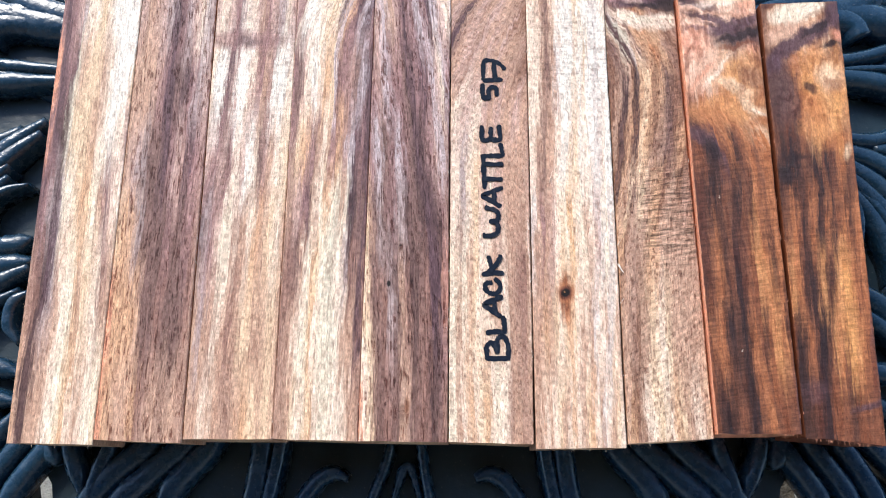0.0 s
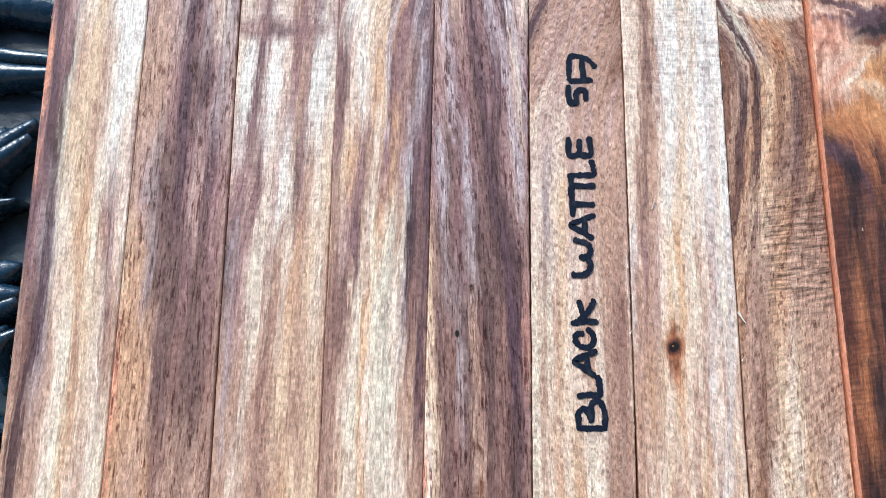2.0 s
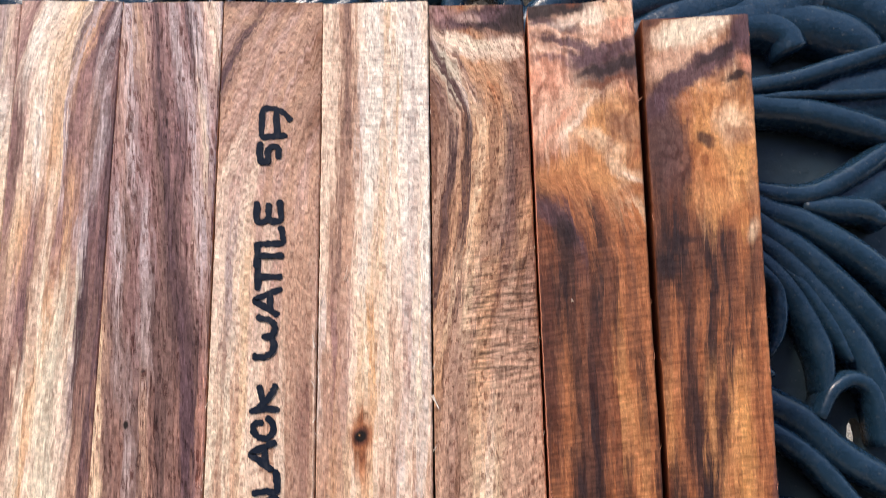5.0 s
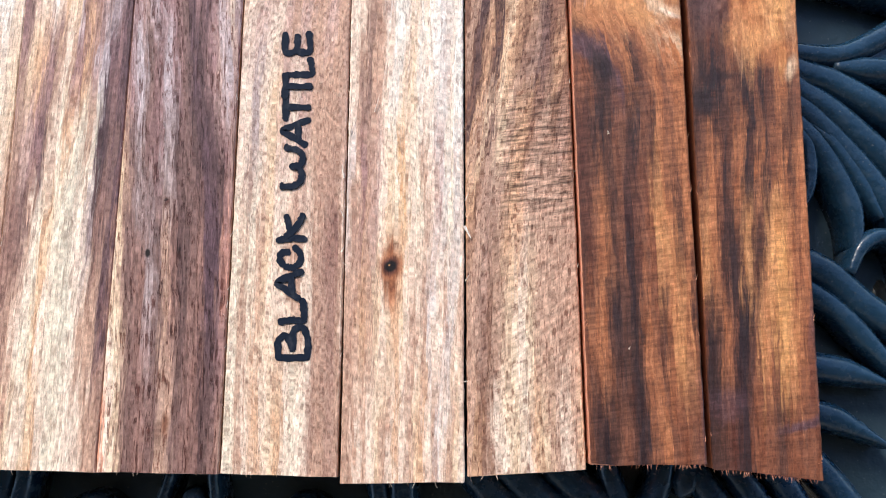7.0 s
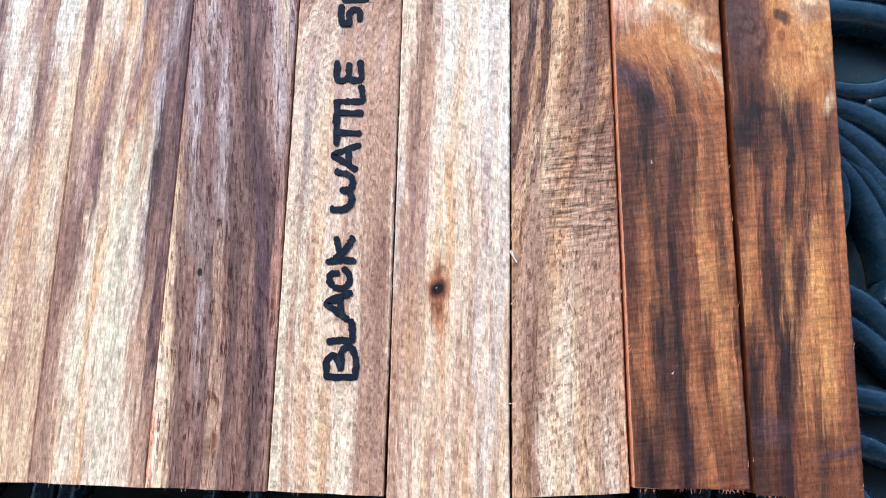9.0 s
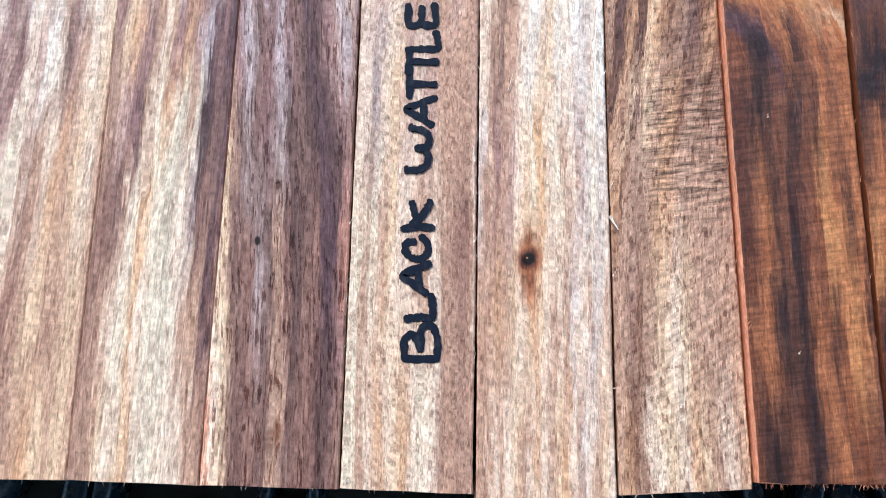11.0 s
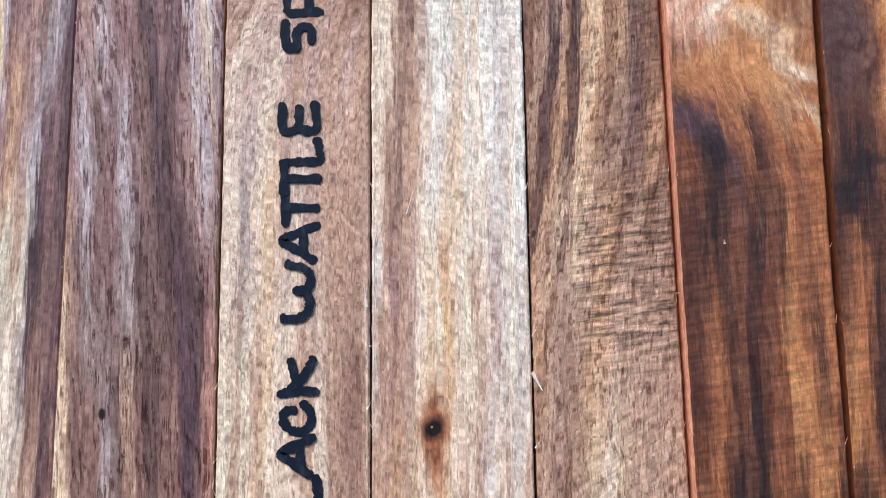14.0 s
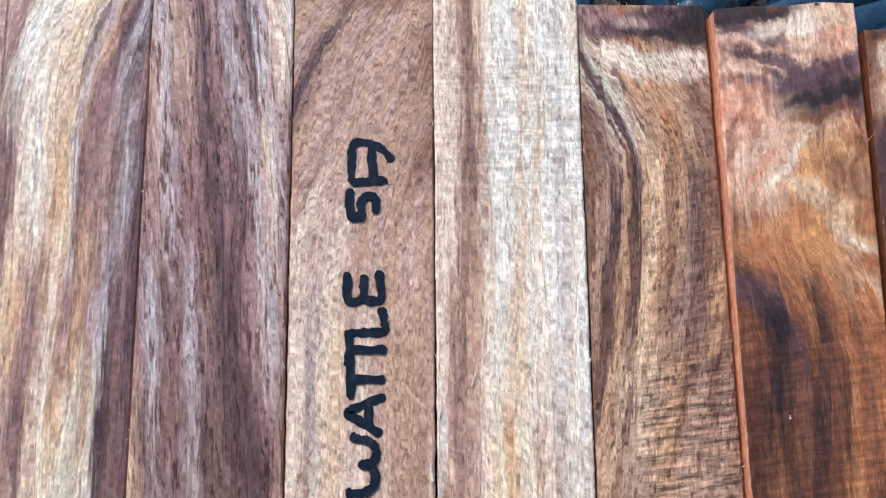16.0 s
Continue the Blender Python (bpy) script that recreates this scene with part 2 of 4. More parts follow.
def paint_material(name, low, high, smooth, rough):
    """Dark blue-black enamel on cast metal, dusty, with pale specks painted in as glints."""
    m = bpy.data.materials.new(name)
    m.use_nodes = True
    k = Nodes(m.node_tree)
    bsdf = m.node_tree.nodes["Principled BSDF"]
    co = k.add("ShaderNodeTexCoord").outputs["Object"]
    blot = k.noise(co, (55, 55, 55), 4, 0.6, 1)
    color = k.mix(k.ramp(blot, 0.35, 0.7), low, high)
    dust = k.noise(co, (420, 420, 420), 4, 0.7, 2)
    color = k.mix(k.math("MULTIPLY", k.ramp(dust, 0.56, 0.74), 0.22), color, (0.045, 0.072, 0.095))
    glint_fleck = k.noise(co, (1500, 1500, 1500), 1, 0.5, 3)
    color = k.mix(k.math("MULTIPLY", k.ramp(glint_fleck, 0.71, 0.78), 0.25), color, (0.33, 0.31, 0.27))
    k.put(bsdf.inputs["Base Color"], color)
    k.put(bsdf.inputs["Roughness"], k.ramp(dust, 0.35, 0.7, smooth, rough, False))
    b = k.add("ShaderNodeBump")
    b.inputs["Strength"].default_value, b.inputs["Distance"].default_value = 0.5, 0.0006
    k.put(b.inputs["Height"], k.math("ADD", k.noise(co, (260, 260, 260), 3, 0.6, 4), k.math("MULTIPLY", blot, 1.0)))
    k.put(bsdf.inputs["Normal"], b.outputs[0])
    return m


def earth_material(name, a, b, c, scale):
    m = bpy.data.materials.new(name)
    m.use_nodes = True
    k = Nodes(m.node_tree)
    bsdf = m.node_tree.nodes["Principled BSDF"]
    co = k.add("ShaderNodeTexCoord").outputs["Object"]
    n1, n2 = k.noise(co, (scale,) * 3, 5, 0.65, 1), k.noise(co, (scale * 7,) * 3, 4, 0.7, 2)
    color = k.mix(k.ramp(n1, 0.38, 0.62), a, b)
    color = k.mix(k.math("MULTIPLY", k.ramp(n2, 0.5, 0.7), 0.7), color, c)
    info = k.add("ShaderNodeNewGeometry").outputs["Random Per Island"]
    color = k.mix(1.0, color, k.ramp(info, 0, 1, 0.65, 1.35, False), "MULTIPLY")
    k.put(bsdf.inputs["Base Color"], color)
    bsdf.inputs["Roughness"].default_value = 0.9
    bp = k.add("ShaderNodeBump")
    bp.inputs["Strength"].default_value, bp.inputs["Distance"].default_value = 0.8, 0.01
    k.put(bp.inputs["Height"], n2)
    k.put(bsdf.inputs["Normal"], bp.outputs[0])
    return m


def ink_material():
    m = bpy.data.materials.new("marker_ink")
    m.use_nodes = True
    k = Nodes(m.node_tree)
    bsdf = m.node_tree.nodes["Principled BSDF"]
    co = k.add("ShaderNodeTexCoord").outputs["Object"]
    thin = k.noise(co, (900, 500, 900), 3, 0.7, 5)
    k.put(bsdf.inputs["Base Color"], k.mix(k.ramp(thin, 0.5, 0.75), (0.006, 0.011, 0.022), (0.028, 0.032, 0.042)))
    bsdf.inputs["Roughness"].default_value, bsdf.inputs["Specular IOR Level"].default_value = 0.7, 0.12
    return m


PAINT = paint_material("enamel_on_cast_metal", (0.008, 0.028, 0.052), (0.013, 0.041, 0.074), 0.13, 0.42)
DUSTY = paint_material("dusty_enamel", (0.017, 0.036, 0.048), (0.025, 0.048, 0.062), 0.32, 0.56)
INK = ink_material()
SOIL = earth_material("litter_strewn_soil", (0.035, 0.028, 0.020), (0.085, 0.068, 0.048), (0.16, 0.14, 0.10), 22)
STONE = earth_material("weathered_stone", (0.12, 0.10, 0.075), (0.20, 0.175, 0.14), (0.06, 0.045, 0.03), 40)
LITTER = earth_material("dry_leaves", (0.11, 0.075, 0.045), (0.20, 0.15, 0.10), (0.30, 0.26, 0.20), 30)
PALE_STONE = earth_material("pale_stone", (0.42, 0.39, 0.33), (0.52, 0.49, 0.42), (0.24, 0.21, 0.16), 60)
PALE_SIDE = wood_material("sawn_pale_side", 61, [(0.0, "0:tan 0.5:straw 1:tan")], (0.0, 0.0), [], [], 0.15, 0.2)
RED_SIDE = wood_material("sawn_red_side", 63, [(0.0, "0:coral 1:coral")], (0.0, 0.0), [], [], 0.12, 0.1)
# Last blank's dark red side, darkened further for shade from its taller neighbour.
SHADED_SIDE = wood_material("sawn_red_side_shaded", 65, [(0.0, "0:rust 0.5:mahogany 1:rust")], (0.0, 0.0), [], [], 0.12, 0.1)
# Grey of the added sky-blocking slabs, light enough to bounce some light back.
WALL = earth_material("sky_blocker_grey", (0.32, 0.30, 0.28), (0.38, 0.36, 0.33), (0.27, 0.25, 0.23), 2)
SPLINTER = wood_material("pale_splinter", 77, [(0.0, "0:cream 1:white")], (0.0, 0.0), [], [])

# ---- building helpers ----
def part(name, bm, material, parent=None, label="", smooth=False):
    """Links a bmesh as one mesh object, under a thing or a part."""
    me = bpy.data.meshes.new(name)
    bm.normal_update()
    bm.to_mesh(me)
    bm.free()
    me.materials.append(material)
    if smooth:
        for p in me.polygons:
            p.use_smooth = True
    ob = new(name, me)
    ob.parent = parent
    return tagged(ob, label) if label else ob


def glide(points, steps=6):
    """Catmull-Rom through a few points."""
    pts = [Vector(p) for p in points]
    pts = [2 * pts[0] - pts[1]] + pts + [2 * pts[-1] - pts[-2]]
    out = []
    for a, b, c, d in zip(pts, pts[1:], pts[2:], pts[3:]):
        for n in range(steps):
            t = n / steps
            out.append(0.5 * (2 * b + (c - a) * t + (2 * a - 5 * b + 4 * c - d) * t * t + (3 * b - a - 3 * c + d) * t**3))
    return out + [pts[-2]]


def rib(points, wide, deep, top, tip=0.35, tail=None, steps=6, sides=10, groove=0.0, power=0.8):
    """A cast rib with a rounded back along a few points in cm; it narrows to tip and tail of its width at its ends."""
    tail = tip if tail is None else tail
    line = glide([(x / 100, y / 100, 0) for x, y in points], steps)
    bm, rings, last = bmesh.new(), [], len(line) - 1
    for n, p in enumerate(line):
        way = (line[min(n + 1, last)] - line[max(n - 1, 0)]).normalized()
        side, t = Vector((-way.y, way.x, 0)), n / last
        w = wide / 200 * min(1.0, tail + (1 - tail) * t * 4, tip + (1 - tip) * (1 - t) * 3.2)
        drop = (1 - w / (wide / 200)) * deep / 100 * 0.35
        ring = []
        for s in range(sides + 1):
            a = math.pi * s / sides
            ring.append(bm.verts.new((p.x + side.x * w * math.cos(a), p.y + side.y * w * math.cos(a), top - drop - (1 - max(0.0, math.sin(a)) ** power) * deep / 100 - groove / 100 * math.exp(-(math.cos(a) / 0.22) ** 2) * w / (wide / 200))))
        for s in (1, -1):
            ring.append(bm.verts.new((p.x - s * side.x * w * 0.9, p.y - s * side.y * w * 0.9, top - deep / 100 - 0.004)))
        rings.append(ring)
    for a, b in zip(rings, rings[1:]):
        for s in range(len(a)):
            bm.faces.new((a[s], a[(s + 1) % len(a)], b[(s + 1) % len(a)], b[s]))
    bm.faces.new(rings[0][::-1])
    bm.faces.new(rings[-1])
    bmesh.ops.recalc_face_normals(bm, faces=bm.faces)
    return bm


def mirrored(points):
    return [(2 * AXIS - x, y) for x, y in points]


def plate(outline, holes, top, thick):
    """A flat cast plate with through holes, in cm."""
    bm = bmesh.new()
    edges = []
    for loop in (outline, *holes):
        vs = [bm.verts.new((x / 100, y / 100, top)) for x, y in loop]
        edges += [bm.edges.new((a, b)) for a, b in zip(vs, vs[1:] + vs[:1])]
    bmesh.ops.triangle_fill(bm, use_beauty=True, use_dissolve=False, edges=edges)
    got = bmesh.ops.extrude_face_region(bm, geom=list(bm.faces))
    for v in got["geom"]:
        if isinstance(v, bmesh.types.BMVert):
            v.co.z -= thick / 100
    bmesh.ops.recalc_face_normals(bm, faces=bm.faces)
    return bm


# ---- ground ----
def ground():
    bm = bmesh.new()
    n, half = 60, 60.0
    for i in range(n + 1):
        for j in range(n + 1):
            x, y = (half * (abs(t) ** 3) * (1 if t > 0 else -1) for t in (2 * i / n - 1, 2 * j / n - 1))
            bm.verts.new((x, y, 0.012 * noise.noise((x * 3, y * 3, 0)) if abs(x) + abs(y) < 6 else 0))
    bm.verts.ensure_lookup_table()
    for i in range(n):
        for j in range(n):
            a = i * (n + 1) + j
            bm.faces.new([bm.verts[q] for q in (a, a + n + 1, a + n + 2, a + 1)])
    tagged(part("ground", bm, SOIL, smooth=True), "brown soil strewn with stones and leaf litter", "ground", kind="structure")


def stones():
    rng = random.Random(4)
    bm = bmesh.new()
    for _ in range(520):
        x, y, r = rng.uniform(-0.75, 0.75), rng.uniform(-0.5, 0.95), rng.uniform(0.004, 0.022)
        m = Matrix.LocRotScale((x, y, r * 0.25), Euler((rng.uniform(-0.5, 0.5), rng.uniform(-0.5, 0.5), rng.uniform(0, 6.3))), (rng.uniform(0.8, 1.7), 1, rng.uniform(0.3, 0.7)))
        got = bmesh.ops.create_icosphere(bm, subdivisions=1, radius=r)
        for v in got["verts"]:
            v.co = m @ (v.co * rng.uniform(0.75, 1.15))
    tagged(part("gravel", bm, STONE), "grey-brown stones and litter lying on the soil", "gravel", kind="stuff")
    # Pale stones added below the holes so the ground there shows bright.
    for x, y, r in ((-0.50, -0.04, 0.10), (-0.50, -0.18, 0.07), (0.42, -0.05, 0.08), (0.47, -0.17, 0.07), (0.40, 0.03, 0.06)):
        bm = bmesh.new()
        bmesh.ops.create_icosphere(bm, subdivisions=3, radius=r)
        for v in bm.verts:
            v.co *= 1 + 0.3 * noise.noise(v.co * 11 + Vector((x * 7, y * 5, 2)))
            v.co.z *= 0.4
        ob = part("stone", bm, PALE_STONE, smooth=True)
        ob.location = (x, y, r * 0.25)
        tagged(ob, "pale buff stone added so ground under the table shows bright", "stone", "stones under the table")
    for x, y, r in ((0.62, 0.02, 0.05), (-0.62, -0.16, 0.09)):
        bm = bmesh.new()
        bmesh.ops.create_icosphere(bm, subdivisions=3, radius=r)
        for v in bm.verts:
            v.co *= 1 + 0.22 * noise.noise(v.co * 14 + Vector((x * 9, y * 9, 0)))
            v.co.z *= 0.45
        ob = part("stone", bm, STONE, smooth=True)
        ob.location = (x, y, r * 0.3)
        tagged(ob, "rounded pale grey stone half sunk in soil", "stone", "stones under the table")


def litter():
    """Fallen leaves and bark on the soil."""
    rng = random.Random(9)
    bm = bmesh.new()
    for _ in range(2600):
        x, y = rng.uniform(-0.75, 0.75), rng.uniform(0.15, 1.0)
        m = Matrix.LocRotScale((x, y, rng.uniform(0.004, 0.016)), Euler((rng.uniform(-0.5, 0.5), rng.uniform(-0.5, 0.5), rng.uniform(0, 6.3))), None)
        long, wide, curl = rng.uniform(0.010, 0.034), rng.uniform(0.002, 0.008), rng.uniform(-0.004, 0.006)
        rows = [[bm.verts.new(m @ Vector((long * (t - 0.5), side * wide * w, curl * (2 * t - 1) ** 2 + (0.002 if side == 0 else 0.0)))) for side in (-1, 0, 1)] for t, w in ((0, 0.15), (0.3, 0.9), (0.65, 1.0), (1, 0.1))]
        for a, b in zip(rows, rows[1:]):
            for q in range(2):
                bm.faces.new((a[q], a[q + 1], b[q + 1], b[q]))
    tagged(part("leaf_litter", bm, LITTER), "dry brown and grey leaves fallen on the soil", "leaf litter", kind="stuff")


def sky_blockers():
    """Unseen slabs added behind and over the camera to block the sky, open towards the garden."""
    for name, x0, x1, y0, y1, z0, z1 in (("wall_south", -3.0, 3.0, -1.35, -1.2, 0.0, 2.5), ("ceiling", -3.0, 3.0, -1.35, 0.30, 2.5, 2.6)):
        bm = bmesh.new()
        bmesh.ops.create_cube(bm, size=1)
        for v in bm.verts:
            v.co = Vector((x0 + (v.co.x + 0.5) * (x1 - x0), y0 + (v.co.y + 0.5) * (y1 - y0), z0 + (v.co.z + 0.5) * (z1 - z0)))
        tagged(part(name, bm, WALL), "dull grey " + name.split("_")[0] + " added out of view to block the sky", name.split("_")[0], kind="structure")


ground()
stones()
litter()
sky_blockers()

# ---- the cast garden table ----
AXIS, TOP = -0.95, 0.72
BED = TOP - 0.0086


def half_round(cx, cy, rx, ry, a0, a1, n=10):
    return [(cx + rx * math.cos(radians(a0 + (a1 - a0) * t / n)), cy + ry * math.sin(radians(a0 + (a1 - a0) * t / n))) for t in range(n + 1)]


def table():
    base = new("garden_table")
    base.location = (AXIS / 100, 0.05, 0)
    base.empty_display_size = 0.1
    shift = Matrix.Translation((-AXIS / 100, -0.05, 0))

    def fix(name, bm, label="", smooth=True):
        bm.transform(shift)
        return part(name, bm, DUSTY if name == "bed" else PAINT, base, label, smooth)

    # the bed, pierced where the fretwork is open
    fret = [(2.95, 11.6), (2.95, 12.5), (2.3, 13.4), (1.75, 14.2), (1.0, 15.6), (8.2, 15.6), (8.55, 14.0), (8.85, 12.75), (7.6, 12.2), (6.6, 11.6)]
    notch = half_round(10.5, -1.05, 0.45, 0.7, 0, 324, 9)
    gap = half_round(-11.35, -1.5, 0.6, 0.8, 0, 324, 9)
    eye = half_round(12.40, 3.25, 0.17, 0.40, 0, 324, 9)
    toe = half_round(8.75, -1.5, 0.42, 0.8, 0, 324, 9)
    holes = [notch, gap] + [h for one in (fret, eye, toe) for h in (one, mirrored(one))]
    fix("bed", plate([(-34, -24), (32, -24), (32, 34), (-34, 34)], holes, BED, 0.5), smooth=False)

    both = []
    # open scrollwork behind the blanks
    both += [("scroll_bar", [(2.75, 12.45), (3.7, 13.0), (4.7, 13.45), (6.2, 14.05), (8.0, 14.9)], 0.8, 0.55, 0.6, 0.6)]
    both += [("scroll_hook", [(4.45, 11.6), (4.4, 12.5), (4.55, 13.0), (5.0, 13.25), (5.45, 13.0), (5.75, 12.4), (6.1, 11.6)], 0.55, 0.5, 0.6, 0.6)]
    both += [("scroll_bar", [(5.6, 11.7), (6.4, 12.4), (7.2, 12.95), (7.9, 13.5), (8.5, 14.1), (8.9, 14.9)], 0.75, 0.55, 0.7, 0.7)]
    both += [("scroll_bar", [(6.5, 12.2), (7.0, 12.75), (7.5, 13.3), (7.9, 14.0), (8.0, 14.9)], 0.4, 0.5, 0.4, 0.4)]
    both += [("scroll_hook", [(7.2, 12.9), (7.25, 13.4), (7.0, 13.8), (6.5, 13.95), (6.1, 13.75), (6.05, 13.5)], 0.5, 0.5, 0.5, 0.6)]
    both += [("ribbon", [(2.85, 12.3), (2.75, 12.7), (2.3, 13.3), (1.85, 14.0), (1.5, 15.0)], 0.28, 0.35, 0.8, 0.8)]
    # leaf sprays on the solid bed at the sides
    both += [("leaf_rib", [(7.2, 12.15), (8.3, 12.45), (9.8, 12.85), (11.6, 13.55), (13.4, 14.6)], 0.62, 0.5, 0.5, 0.4)]
    both += [("leaf_rib", [(7.9, 11.7), (9.0, 12.05), (10.4, 12.5), (12.2, 13.4), (13.8, 14.4)], 0.7, 0.55, 0.5, 0.4)]
    both += [("leaf_rib", [(8.2, 11.3), (9.2, 11.75), (10.6, 12.05), (11.6, 12.35), (12.7, 13.0), (14.2, 13.9)], 0.75, 0.6, 0.5, 0.4)]
    both += [("leaf_lobe", [(9.4, 12.35), (10.45, 12.25), (11.5, 12.05), (12.4, 11.8), (13.0, 11.5), (13.3, 11.15)], 1.0, 0.8, 0.7, 0.5)]
    both += [("leaf_lobe", [(9.4, 11.8), (10.4, 11.9), (11.05, 11.9), (11.45, 11.7), (11.62, 11.3)], 0.8, 0.75, 0.9, 0.5)]
    both += [("leaf_lobe", [(11.9, 12.55), (12.9, 12.4), (13.7, 11.9), (14.2, 11.3)], 0.9, 0.7, 0.7, 0.5)]
    # a broad leaf with a raised edge on either side
    both += [("leaf_blade", [(9.0, 10.2), (10.4, 10.2), (11.6, 10.2), (12.8, 10.3), (14.6, 10.5)], 1.35, 0.6, 2.0, 0.45)]
    both += [("leaf_edge", [(9.0, 10.35), (10.1, 10.45), (10.86, 10.52), (11.51, 10.62), (12.47, 10.9), (13.53, 11.23), (14.6, 11.6)], 0.42, 0.5, 0.9, 0.7)]
    both += [("leaf_edge", [(9.0, 10.05), (10.2, 10.05), (10.83, 10.05), (11.71, 9.95), (12.62, 9.68), (13.37, 9.4), (14.4, 8.9)], 0.62, 0.6, 0.8, 0.6)]
    both += [("leaf_edge", [(10.4, 10.2), (11.6, 10.25), (12.8, 10.25), (14.4, 10.3)], 0.22, 0.35, 0.6, 0.4)]
    # the spray that sweeps down from the middle of the side
    both += [("leaf_edge", [(10.1, 8.55), (10.75, 8.22), (11.66, 8.16), (12.49, 8.51), (13.32, 9.06), (14.0, 9.5)], 0.5, 0.6, 0.6, 0.7)]
    both += [("leaf_blade", [(10.4, 8.05), (11.5, 7.95), (12.4, 8.1), (13.6, 8.5)], 0.8, 0.5, 1.2, 0.4)]
    both += [("leaf_lobe", [(11.5, 7.9), (12.2, 7.85), (12.77, 7.8), (13.15, 7.55)], 0.5, 0.45, 0.7, 0.5)]
    both += [("leaf_vane", [(9.45, 8.8), (10.1, 8.35), (10.73, 7.86), (11.5, 7.57), (12.36, 7.03), (13.07, 6.44), (14.0, 5.5)], 0.6, 0.6, 0.8, 0.6)]
    both += [("leaf_vane", [(9.55, 8.45), (10.2, 7.95), (10.79, 7.41), (11.45, 6.93), (12.28, 6.11), (12.96, 5.31), (13.6, 4.3)], 0.62, 0.65, 0.8, 0.6)]
    both += [("leaf_vane", [(10.35, 7.5), (10.76, 7.1), (11.41, 6.4), (12.11, 5.5), (12.6, 4.6), (12.9, 3.4)], 0.58, 0.65, 0.8, 0.6)]
    both += [("leaf_vane", [(10.3, 7.15), (10.67, 6.75), (11.16, 6.12), (11.55, 5.3), (11.7, 4.7), (11.68, 4.1)], 0.5, 0.6, 0.6, 0.6)]
    both += [("leaf_vane", [(10.9, 6.75), (11.4, 6.2), (11.85, 5.45), (12.2, 4.75)], 0.3, 0.4, 0.5, 0.5)]
    both += [("scroll_hook", [(9.7, 6.9), (10.3, 6.75), (10.75, 6.4), (10.88, 6.0), (10.82, 5.33), (10.6, 4.88)], 0.34, 0.45, 0.5, 0.5)]
    both += [("eye_ring", [(11.5, 3.66), (11.78, 4.2), (12.24, 4.4), (12.59, 4.09), (12.7, 3.1)], 0.34, 0.5, 0.8, 0.8)]
    both += [("leaf_vane", [(9.4, 4.6), (10.0, 4.3), (10.61, 3.95), (11.19, 3.6), (11.8, 3.02), (12.69, 2.45), (13.6, 1.9)], 0.62, 0.6, 0.8, 0.6)]
    both += [("leaf_vane", [(9.6, 3.95), (10.5, 3.45), (11.2, 2.95), (11.8, 2.3), (12.4, 1.6)], 0.45, 0.5, 0.6, 0.5)]
    both += [("leaf_rib", [(9.4, 5.35), (10.0, 5.2), (10.5, 5.3)], 0.4, 0.35, 0.4, 0.4)]
    both += [("leaf_rib", [(9.3, 4.75), (10.2, 4.65), (10.7, 4.5)], 0.42, 0.4, 0.4, 0.4)]
    both += [("scroll_hook", [(9.3, 3.9), (9.7, 3.6), (9.75, 3.0), (9.4, 2.5)], 0.38, 0.45, 0.4, 0.5)]
    both += [("leaf_rib", [(9.2, 1.7), (10.0, 1.9), (11.2, 1.8), (12.2, 1.5)], 0.4, 0.4, 0.5, 0.4)]
    both += [("leaf_rib", [(9.2, 1.0), (10.0, 1.1), (11.0, 0.9), (12.0, 0.4)], 0.4, 0.4, 0.5, 0.4)]
    # foot of the pattern, in front of the blanks
    both += [("scroll_hook", [(2.05, -2.4), (1.8, -1.5), (1.4, -0.9), (1.0, -0.72), (0.65, -0.85)], 0.42, 0.5, 0.5, 0.6)]
    both += [("leaf_rib", [(2.35, 0.8), (2.4, -0.2), (2.6, -1.3), (2.9, -2.6)], 0.34, 0.5, 0.5, 0.5)]
    both += [("leaf_rib", [(2.75, 0.8), (2.85, -0.2), (3.0, -1.3), (3.4, -2.6)], 0.42, 0.4, 0.5, 0.5)]
    both += [("leaf_rib", [(3.6, 0.8), (4.3, -0.2), (4.9, -0.85), (5.2, -1.4), (5.6, -2.6)], 0.5, 0.5, 0.5, 0.5)]
    both += [("leaf_rib", [(4.2, 0.6), (4.9, -0.1), (5.6, -0.7), (6.4, -1.4), (7.4, -2.4)], 0.5, 0.45, 0.5, 0.5)]
    both += [("leaf_rib", [(5.2, 0.8), (5.8, -0.05), (6.6, -0.75), (7.2, -1.4), (8.0, -2.4)], 0.55, 0.55, 0.5, 0.5)]
    both += [("leaf_rib", [(6.6, 0.9), (6.75, -0.1), (6.95, -0.7), (7.1, -1.4), (7.1, -2.4)], 0.36, 0.5, 0.5, 0.5)]
    both += [("leaf_rib", [(7.9, 0.9), (7.75, -0.1), (7.5, -0.75), (7.3, -1.4)], 0.4, 0.5, 0.5, 0.5)]
    both += [("leaf_lobe", [(8.3, 0.4), (8.2, -0.2), (8.05, -0.55)], 0.5, 0.45, 0.4, 0.5)]
    both += [("leaf_rib", [(7.9, 0.5), (8.5, -0.3), (9.1, -1.15), (9.7, -2.4)], 0.42, 0.5, 0.5, 0.5)]
    both += [("leaf_rib", [(8.6, 0.6), (9.2, -0.2), (9.8, -1.1), (10.4, -2.3)], 0.42, 0.5, 0.5, 0.5)]
    both += [("leaf_rib", [(9.2, 0.8), (9.85, -0.05), (10.45, -1.1), (10.9, -2.3)], 0.42, 0.5, 0.5, 0.5)]
    both += [("leaf_rib", [(9.8, 0.8), (10.7, -0.05), (11.4, -1.0), (12.0, -2.2)], 0.45, 0.5, 0.5, 0.5)]
